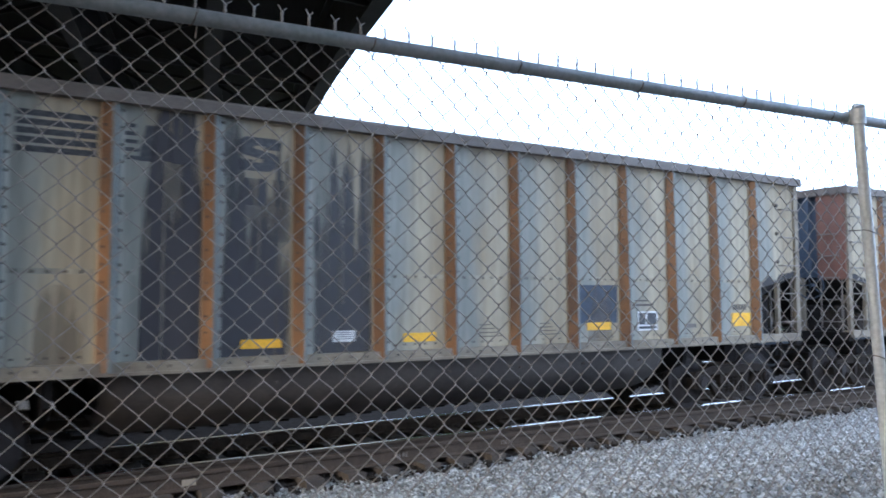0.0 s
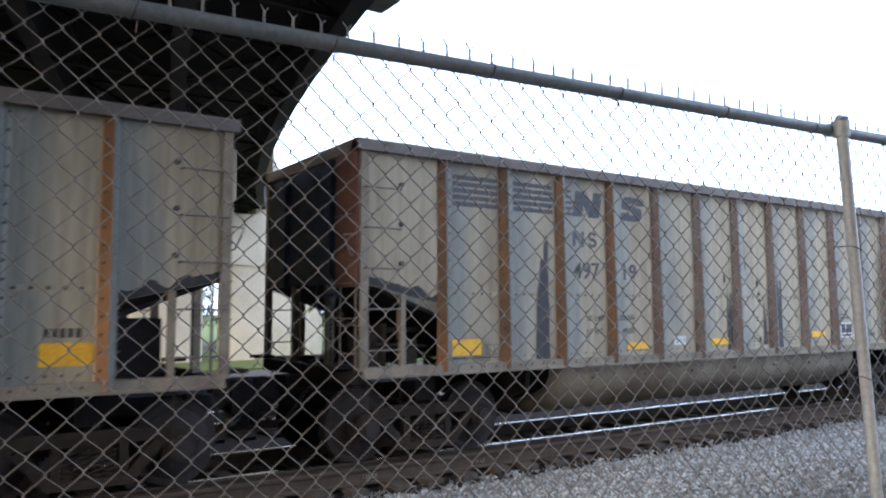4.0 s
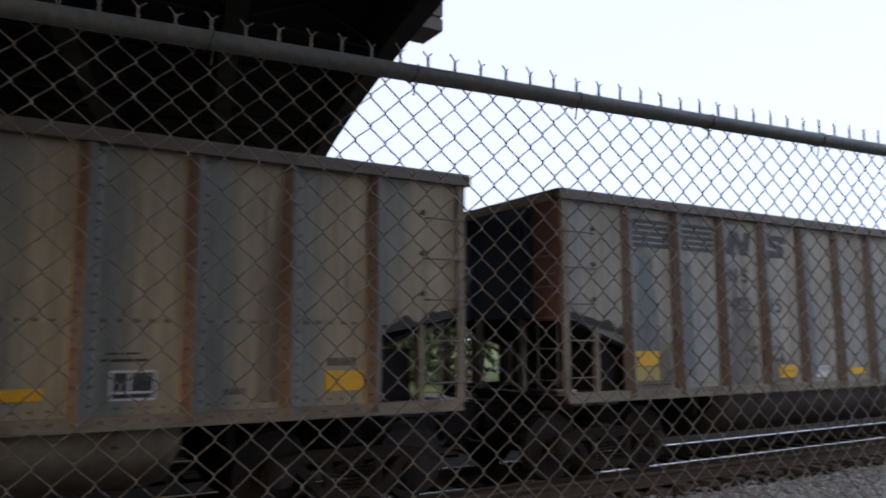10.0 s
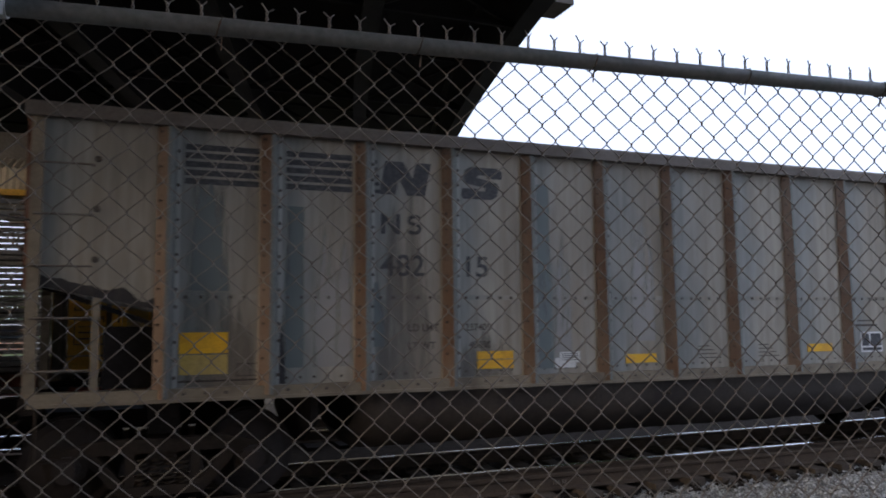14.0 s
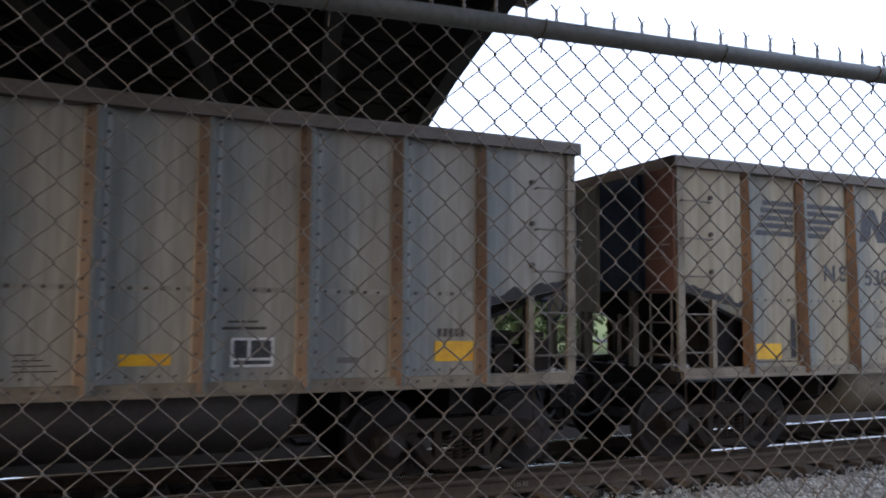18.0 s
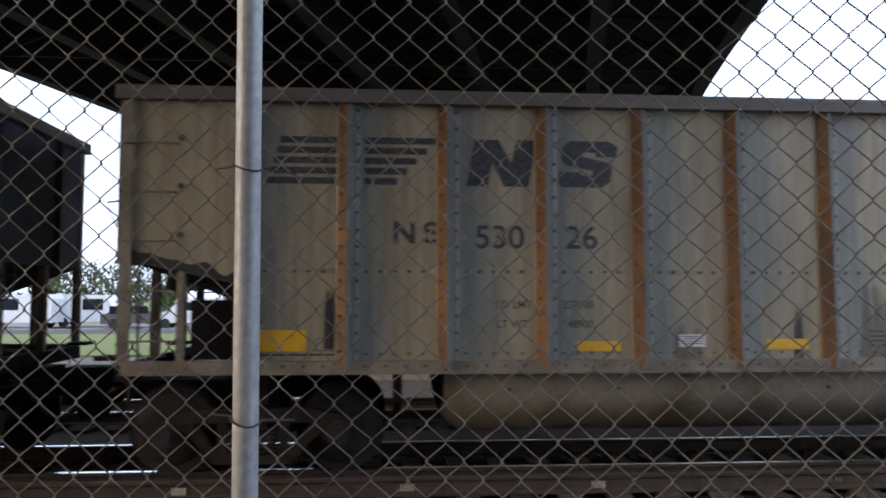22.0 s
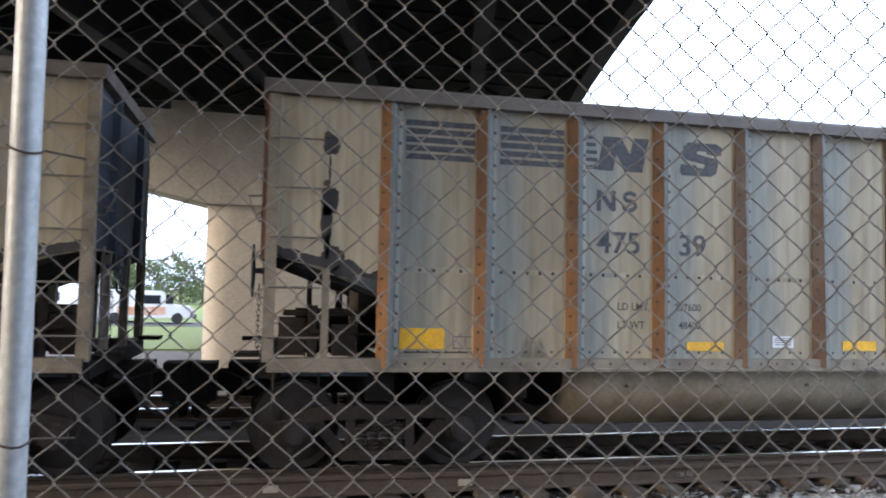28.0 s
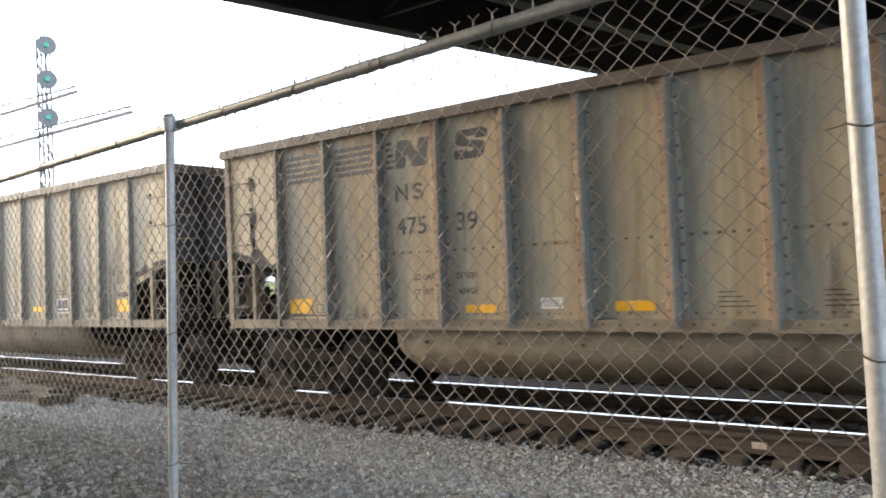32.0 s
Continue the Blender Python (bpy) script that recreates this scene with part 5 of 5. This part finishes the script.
def build_autorack():
    ar = thing("autorack_car", pose(0, 13.7, RAILTOP), "yellow autorack railcar with perforated side panels and corrugated roof", "railcar")
    L = 27.0
    bm = bmesh.new()
    bx(bm, -L, 0, -1.45, 1.45, 0.85, 1.15)
    part("deck_frame", bm, M_MAROON, ar, "maroon flatcar deck")
    for z in (1.2, 2.0, 2.85):
        part("inner_deck", bmesh_box([(-L + 0.1, -0.22, -1.42, 1.42, z, z + 0.06)]), M_COALSHADE, ar)
    w = (L - 0.4) / 24
    bm = bmesh.new()
    prism(bm, [(-1.475, 0.004), (-1.5, 0.014), (-1.5, 0.058), (-1.475, 0.072), (-1.465, 0.072), (-1.465, 0.004)], "x", 0.05, w - 0.05)
    slat = mesh_of("slat", bm, M_RACKSIDE)
    for k in range(24):
        a = -L + 0.2 + k * w
        if k > 18:
            for j in range(30):
                part("slat", slat, None, ar).location = (a, 0, 1.18 + j * 0.083 + 0.012 * (j // 6 % 2))
        else:
            part("side_panel", bmesh_box([(a + 0.05, a + w - 0.05, -1.49, -1.46, 1.18, 3.72)]), M_RACKSIDE, ar)
        bm = bmesh.new()
        bx(bm, a - 0.04, a + 0.04, -1.53, -1.46, 1.15, 3.78)
        part("side_post", bm, M_RACK, ar)
    bm = bmesh.new()
    bx(bm, -1.22, -0.42, -1.56, -1.50, 1.15, 3.7)
    bx(bm, -1.1, -0.6, -1.575, -1.555, 2.1, 2.45)
    bx(bm, -1.22, -0.42, -1.575, -1.555, 1.82, 1.86)
    part("end_side_panel", bm, M_RACK, ar, "flat yellow side panel with stencil frame")
    for x0, x1, z0, z1 in ((-1.06, -0.66, 2.05, 2.5), (-1.06, -0.66, 1.55, 1.95)):
        part("stencil_frame", bmesh_box([(x0, x1, -1.566, -1.558, z, z + 0.014) for z in (z0, z1)] + [(x, x + 0.014, -1.566, -1.558, z0, z1) for x in (x0, x1 - 0.014)]), M_BLACK, ar, "thin black stencil frame")
        part("stencil_bar", bmesh_box([(x0 + 0.06, x1 - 0.08 - 0.05 * (k % 2), -1.566, -1.558, z0 + 0.08 + 0.09 * k, z0 + 0.10 + 0.09 * k) for k in range(4)]), M_BLACK, ar)
    part("door_seam", bmesh_box([(-0.47, -0.452, -1.567, -1.556, 1.2, 3.66)]), M_BLACK, ar)
    bm = bmesh.new()
    bx(bm, -0.36, -0.02, -1.50, -1.28, 1.15, 3.76)
    part("corner_post", bm, M_RACKDULL, ar, "dull yellow corner post", bevel=0.01)
    for x in (-0.41, -0.05):
        part("corner_edge", bmesh_box([(x, x + 0.06, -1.56, -1.49, 1.15, 3.72)]), M_RACK, ar, "bright yellow edge strip")
    for y in (-1.26, 0.02):
        bm = bmesh.new()
        bx(bm, -0.16, -0.08, y, y + 1.22, 1.2, 3.7)
        bx(bm, -0.08, -0.05, y + 0.2, y + 0.8, 2.0, 2.5)
        bx(bm, -0.08, -0.05, y + 0.02, y + 1.2, 1.75, 1.8)
        part("end_door", bm, M_RACK, ar, "yellow folding end door", bevel=0.008)
    bm = bmesh.new()
    n = 290
    rows = []
    for k in range(n * 4 + 1):
        x = -L + L * k / (n * 4)
        dz = 0.016 * math.sin(k * math.pi / 2)
        rows.append([bm.verts.new((x, y, z + dz)) for y, z in ((-1.53, 3.78), (-1.45, 4.12), (-0.8, 4.38), (0, 4.46), (0.8, 4.38), (1.45, 4.12), (1.53, 3.78))])
    for a, b in zip(rows, rows[1:]):
        for k in range(6):
            bm.faces.new((a[k], a[k + 1], b[k + 1], b[k]))
    bm.faces.new(rows[-1])
    part("roof", bm, M_RACKROOF, ar, "corrugated galvanised roof")
    bm = bmesh.new()
    bx(bm, -L, 0.02, -1.56, -1.50, 3.7, 3.79)
    part("eave_rail", bm, M_RACK, ar)
    bm = bmesh.new()
    bx(bm, 0.0, 0.8, -0.12, 0.12, 0.7, 0.95)
    part("coupler", bm, M_TRUCK, ar)
    for u in (-1.9, -L + 1.9):
        for s in (-1, 1):
            bm = bmesh.new()
            for dx in (-0.89, 0.89):
                tube(bm, (u + dx, s * 0.7, 0.42), (u + dx, s * 0.83, 0.42), 0.42, 24)
            bx(bm, u - 1.1, u + 1.1, s * 0.98 - 0.05, s * 0.98 + 0.05, 0.35, 0.6)
            part("truck_side", bm, M_TRUCK, ar)
    part("placard", bmesh_box([(-0.02, 0.0, -1.5, -1.15, 0.95, 1.2)]), M_WHITE, ar)
    return ar


rack = build_autorack()

# ---------------------------------------------------------------- far surroundings
bm_ = bmesh.new()
bx(bm_, -200, 300, 44, 49, -0.56, -0.53)
solid("road", bm_, M_ASPHALT, "grey asphalt road beyond the tracks", "road", "structure")
bm_ = bmesh.new()
bx(bm_, -300, 300, 28, 43.9, -0.6, -0.535)
solid("lawn_near", bm_, M_GRASS, "mown green lawn between tracks and road", "lawn", "structure")
bm_ = bmesh.new()
bx(bm_, -300, 300, 49.1, 320, -0.6, -0.535)
solid("lawn_far", bm_, M_GRASS, "green field beyond the road", "lawn", "structure")


def tree(name, x, y, h, r, seed, label):
    rng = random.Random(seed)
    t = thing(name, pose(x, y, -0.55), label, "tree", "trees beyond the tracks")
    bm = bmesh.new()
    tube(bm, (0, 0, -0.1), (0.1, 0, h * 0.45), 0.035 * h, 8, 0.02 * h)
    for k in range(6):
        a = rng.uniform(0, 6.28)
        z = h * rng.uniform(0.25, 0.45)
        tube(bm, (0.05, 0, z), (r * 0.6 * math.cos(a), r * 0.6 * math.sin(a), z + h * rng.uniform(0.15, 0.35)), 0.012 * h, 6, 0.004 * h)
    part("trunk", bm, M_BARK, t)
    verts, faces = [], []
    lobes = [(rng.gauss(0, r * 0.45), rng.gauss(0, r * 0.45), h * rng.uniform(0.14, 0.88), r * rng.uniform(0.28, 0.5)) for _ in range(20)]
    for _ in range(2400):
        cx, cy, cz, cr = rng.choice(lobes)
        v = Vector((rng.gauss(0, 1), rng.gauss(0, 1), rng.gauss(0, 1))).normalized() * cr * rng.uniform(0.6, 1.08)
        c = Vector((cx, cy, cz)) + v
        s = h * rng.uniform(0.013, 0.03)
        a, b = Vector((rng.gauss(0, 1), rng.gauss(0, 1), rng.gauss(0, 1))).normalized(), Vector((rng.gauss(0, 1), rng.gauss(0, 1), rng.gauss(0, 1))).normalized()
        o = len(verts)
        verts += [tuple(c + a * s), tuple(c + b * s), tuple(c - a * s), tuple(c - b * s * 0.8)]
        faces.append((o, o + 1, o + 2, o + 3))
    tagged(part("crown", raw("crown", verts, faces, M_LEAF), None, t), kind="stuff")


rt_ = random.Random(11)
for i_ in range(30):
    az_ = -58 + i_ * 4.3 + rt_.uniform(-1.5, 1.5)
    di_ = rt_.uniform(95, 150)
    h_ = rt_.uniform(4.2, 7.0)
    tree("tree", di_ * math.sin(radians(az_)), max(60, di_ * math.cos(radians(az_))), h_, h_ * rt_.uniform(0.5, 0.75), 70 + i_, "leafy green tree in the distant tree line")
for az_, di_, h_ in ((-16, 88, 5.6), (-18.5, 84, 6.2), (-21, 90, 5.8), (-23.5, 86, 6.4), (-26, 90, 5.6), (-28.5, 86, 6.6), (-31, 92, 6.0), (-34, 88, 6.4), (10.2, 60, 9), (29.5, 40, 8), (31.5, 42, 9), (34.0, 41, 8.5), (27, 70, 9), (-10.5, 104, 6.6), (-9.2, 110, 7.2), (-7.6, 100, 6.2), (-6.1, 108, 7.0), (-4.6, 102, 6.4), (-3.0, 110, 6.8)):
    tree("tree", di_ * math.sin(radians(az_)), di_ * math.cos(radians(az_)), h_, h_ * 0.5, int(az_ * 9), "bright green roadside tree")


def vehicle(name, x, y, heading, L, W, Hh, paint, label, van):
    v = thing(name, pose(x, y, -0.53, 0, 0, heading), label, "van" if van else "car")
    prof = [(-L / 2, 0.35), (L / 2, 0.35), (L / 2, 0.85), (L / 2 - 0.25, 1.0), (L * 0.28, 1.1), (L * 0.16, Hh - 0.05), (-L / 2 + 0.15, Hh), (-L / 2, Hh - 0.3)] if van else [(-L / 2, 0.3), (L / 2, 0.3), (L / 2, 0.7), (L * 0.22, 0.9), (L * 0.08, Hh), (-L * 0.25, Hh), (-L * 0.42, 0.95), (-L / 2, 0.9)]
    bm = bmesh.new()
    prism(bm, prof, "y", -W / 2, W / 2)
    body = part("body", bm, paint, v, bevel=0.06)
    z0, z1 = (1.15, Hh - 0.3) if van else (0.95, Hh - 0.08)
    for s in (-1, 1):
        ya, yb = sorted((s * (W / 2 - 0.01), s * (W / 2 + 0.012)))
        part("side_window", bmesh_box([(-L * 0.1, L * 0.14, ya, yb, z0, z1)]), M_GLASS, v)
        if not van:
            part("side_window", bmesh_box([(-L * 0.38, -L * 0.13, ya, yb, z0, z1)]), M_GLASS, v)
    for dx in (-L * 0.32, L * 0.32):
        for s in (-1, 1):
            bm = bmesh.new()
            tube(bm, (dx, s * (W / 2 - 0.2), 0.32), (dx, s * (W / 2 + 0.02), 0.32), 0.32, 16)
            part("wheel", bm, M_RUBBER, v)
    return v


step_van = vehicle("step_van", -6.9, 47.5, 8, 5.2, 1.95, 1.95, M_VANW, "white step van with an orange side band on the far road", True)
part("side_band", bmesh_box([(-1.6, 1.0, -0.992, -0.97, 0.52, 0.98)]), M_VANBAND, step_van, "faded orange lettering band")
part("front_bumper", bmesh_box([(2.35, 2.72, -0.9, 0.9, 0.36, 0.56)]), M_RUBBER, step_van)
part("windshield", bmesh_box([(1.0, 1.42, -0.99, 0.99, 1.15, 1.7)]), M_GLASS, step_van)
vehicle("parked_van", -13.0, 52.0, 180, 4.9, 1.9, 2.0, M_VANW, "white van parked past the far road", True)
vehicle("parked_van", -20.0, 54.0, 0, 5.6, 2.0, 2.2, M_VANW, "white van parked past the far road", True)
for x_, y_, a_, l_, h_, p_, t_, v_ in ((-16.5, 51.5, 20, 4.4, 1.5, M_CHORD, "dark sedan parked past the far road", False), (-24.5, 52.5, 175, 5.4, 2.2, M_VANW, "white van parked past the far road", True), (-28.5, 50.8, 5, 4.5, 1.45, M_VANW, "white sedan parked past the far road", False), (-33.5, 53.0, 0, 6.0, 2.5, M_VANW, "white box van parked past the far road", True), (-39.0, 52.0, 170, 4.6, 1.5, M_GALV, "silver sedan parked past the far road", False)):
    vehicle("parked_van" if v_ else "parked_car", x_, y_, a_, l_, 1.85, h_, p_, t_, v_)
bm_ = bmesh.new()
bx(bm_, -70, -9, 49.2, 60, -0.6, -0.531)
solid("parking_lot", bm_, M_LOT, "pale worn asphalt parking lot past the road", "parking lot", "structure")
red_car = vehicle("red_car", 15.5, 45.5, 180, 4.7, 1.85, 1.75, M_RED, "red passenger car driving along the far road", False)


def block_house(name, x0, x1, y0, y1, h, label):
    b = thing(name, pose(0, 0, 0), label, "building")
    bm = bmesh.new()
    bx(bm, x0, x1, y0, y1, -0.6, h)
    part("wall", bm, M_CREAM, b)
    bm = bmesh.new()
    bx(bm, x0 - 0.3, x1 + 0.3, y0 - 0.3, y1 + 0.3, h, h + 0.3)
    part("roof", bm, M_CONC, b)
    for k in range(3):
        x = x0 + (x1 - x0) * (k + 0.5) / 3
        part("window", bmesh_box([(x - 0.7, x + 0.7, y0 - 0.03, y0 + 0.02, 1.4, 2.6)]), M_GLASS, b)


block_house("block_house", 31.5, 39.5, 41, 43.5, 5.2, "cream stucco building beside the far road")


def signal_bridge():
    sb = thing("signal_mast", pose(0, 0, 0), "railway signal mast with cantilever arms and target signal heads", "signal")
    x, y = -37.9, 19.0
    bm = bmesh.new()
    for dx in (-0.22, 0.22):
        for dy in (-0.22, 0.22):
            tube(bm, (x + dx, y + dy, -0.5), (x + dx, y + dy, 14.2), 0.045, 6)
    for k in range(14):
        z = k * 1.0
        s = 1 if k % 2 else -1
        for dy in (-0.22, 0.22):
            tube(bm, (x - 0.22 * s, y + dy, z), (x + 0.22 * s, y + dy, z + 1.0), 0.03, 5)
        for dx in (-0.22, 0.22):
            tube(bm, (x + dx, y - 0.22 * s, z), (x + dx, y + 0.22 * s, z + 1.0), 0.03, 5)
    part("lattice_mast", bm, M_SIGNAL, sb)
    for z, a, b in ((9.3, -6, 7.5), (11.0, -5, 3.0)):
        bm = bmesh.new()
        tube(bm, (x + a, y, z), (x + b, y, z - 0.1), 0.09, 6)
        tube(bm, (x + a, y, z + 0.5), (x + b, y, z + 0.15), 0.05, 6)
        for k in range(10):
            u = a + (b - a) * k / 10
            tube(bm, (x + u, y, z), (x + u + (b - a) / 10, y, z + 0.4), 0.025, 5)
        part("walkway_arm", bm, M_SIGNAL, sb)
    for z in (13.6, 11.9, 10.0):
        bm = bmesh.new()
        tube(bm, (x + 0.62, y - 0.15, z), (x + 0.68, y - 0.17, z), 0.46, 24)
        hd = part("signal_target", bm, M_SIGNAL, sb, "round dark grey signal target")
        bm = bmesh.new()
        tube(bm, (x + 0.68, y - 0.17, z), (x + 0.74, y - 0.19, z), 0.13, 16)
        part("lens", bm, M_GREENLENS, hd, "green lens")


signal_bridge()

rp_ = random.Random(4)
bm_ = bmesh.new()
bx(bm_, -0.11, 0.11, -1.2, 1.2, 0, 0.17)
me_ = mesh_of("old_tie", bm_, M_TIE, bevel=0.015)
for i_ in range(7):
    o_ = new("old_tie", me_)
    o_.matrix_world = pose(-14.6 - 0.45 * i_, 7.1 + rp_.uniform(-0.35, 0.35), ground_z(0, 7.1) + (0.01 if i_ % 2 else 0.06), rp_.uniform(-2, 2), rp_.uniform(-4, 4), rp_.uniform(60, 115))
    tagged(o_, "discarded weathered railway tie lying on the gravel", "railway tie", "discarded ties")

# weeds and fallen leaves by the fence
rw_ = random.Random(8)
vv_, ff_ = [], []
for i_ in range(120):
    cx_ = rw_.choice((3.25, 3.45, 3.9, 4.6, 2.9, -3.0, -0.6))
    x_, y_ = cx_ + rw_.gauss(0, 0.10), fence_y(cx_) + rw_.gauss(0.02, 0.07)
    a_, h_, w_ = rw_.uniform(0, 6.28), rw_.uniform(0.03, 0.10), rw_.uniform(0.002, 0.004)
    z_ = ground_z(x_, y_)
    o_ = len(vv_)
    dx_, dy_ = math.cos(a_), math.sin(a_)
    vv_ += [(x_ - dy_ * w_, y_ + dx_ * w_, z_), (x_ + dy_ * w_, y_ - dx_ * w_, z_), (x_ + dx_ * h_ * 0.25, y_ + dy_ * h_ * 0.25, z_ + h_ * 0.7), (x_ + dx_ * h_ * 0.6, y_ + dy_ * h_ * 0.6, z_ + h_)]
    ff_ += [(o_, o_ + 1, o_ + 2), (o_ + 1, o_ + 3, o_ + 2)]
tagged(new("weed_tufts", raw("weed_tufts", vv_, ff_, M_LEAF)), "thin green weeds growing at the fence foot", "weeds", kind="stuff")
for x_, y_, r_ in ((3.27, 1.68, 20), (2.70, 2.45, 75), (2.29, 2.34, 130), (3.6, 2.2, 200)):
    bm_ = bmesh.new()
    rim_ = [(0.05 * math.cos(a), 0.032 * math.sin(a) * (1 + 0.3 * math.cos(3 * a))) for a in [k * math.pi / 8 for k in range(16)]]
    bot_ = [bm_.verts.new((p[0], p[1], 0.25 * abs(p[1]))) for p in rim_]
    top_ = [bm_.verts.new((p[0], p[1], 0.25 * abs(p[1]) + 0.002)) for p in rim_]
    bm_.faces.new(bot_[::-1])
    bm_.faces.new(top_)
    for k in range(16):
        bm_.faces.new((bot_[k], bot_[(k + 1) % 16], top_[(k + 1) % 16], top_[k]))
    lf_ = solid("fallen_leaf", bm_, M_DRYLEAF, "dry yellow-brown leaf fallen on the gravel", "leaf", group="fallen leaves")
    lf_.matrix_world = pose(x_, y_, ground_z(x_, y_) + 0.016, 6, 5, r_)

# ---------------------------------------------------------------- loose stone, last
stones("bank_gravel", "loose pale grey crushed stones on the sloping bank", 215000, near_bank, 0.0195, M_STONE, 0.0, 2)
stones("track_ballast", "brown ballast between the rails and tie ends, darkened for train shade", 9000, between_rails, 0.04, M_TRACKSTONE, 0.02, 3)

# ---------------------------------------------------------------- how the train runs


def train_x(t):
    """Smooth place of the reference car at a time, by Hermite pieces between the rows."""
    T = TRAIN
    for k in range(len(T) - 1):
        if t <= T[k + 1][0] or k == len(T) - 2:
            break
    sl = lambda j: (T[min(j + 1, len(T) - 1)][1] - T[max(j - 1, 0)][1]) / (T[min(j + 1, len(T) - 1)][0] - T[max(j - 1, 0)][0])
    (t0, a), (t1, b) = T[k], T[k + 1]
    h = t1 - t0
    u = (t - t0) / h
    return (2 * u ** 3 - 3 * u * u + 1) * a + (u ** 3 - 2 * u * u + u) * h * sl(k) + (3 * u * u - 2 * u ** 3) * b + (u ** 3 - u * u) * h * sl(k + 1)


def motions():
    times = [0.5 * k for k in range(65)]
    fine = [0.2 * k for k in range(161)]
    for k, car in CARS.items():
        walk(car, [(t, pose(train_x(t) + k * COUPLED, TRACK_Y, RAILTOP)) for t in times])
        for part_ in car.children:
            if part_.name.startswith("wheelset"):
                p = part_.location.copy()
                walk(part_, [(t, pose(p.x, p.y, p.z, 0, math.degrees((train_x(t) - train_x(0)) / 0.456), 0)) for t in fine])
    walk(rack, [(t, pose(x, 13.7, RAILTOP)) for t, x in ((0, 2.6), (6, 2.2), (10, 1.7), (12, 1.17), (12.5, 0.97), (13, 0.75), (13.5, 0.42), (14, 0.05), (16, -1.7), (19, -8.0), (22, -16.0), (26, -29.0), (32, -52.0))])
    walk(red_car, [(t, pose(15.5 - 9.0 * (t - 26.5), 45.5, -0.53, 0, 0, 180)) for t in (0, 26.5, 32.0)])


motions()
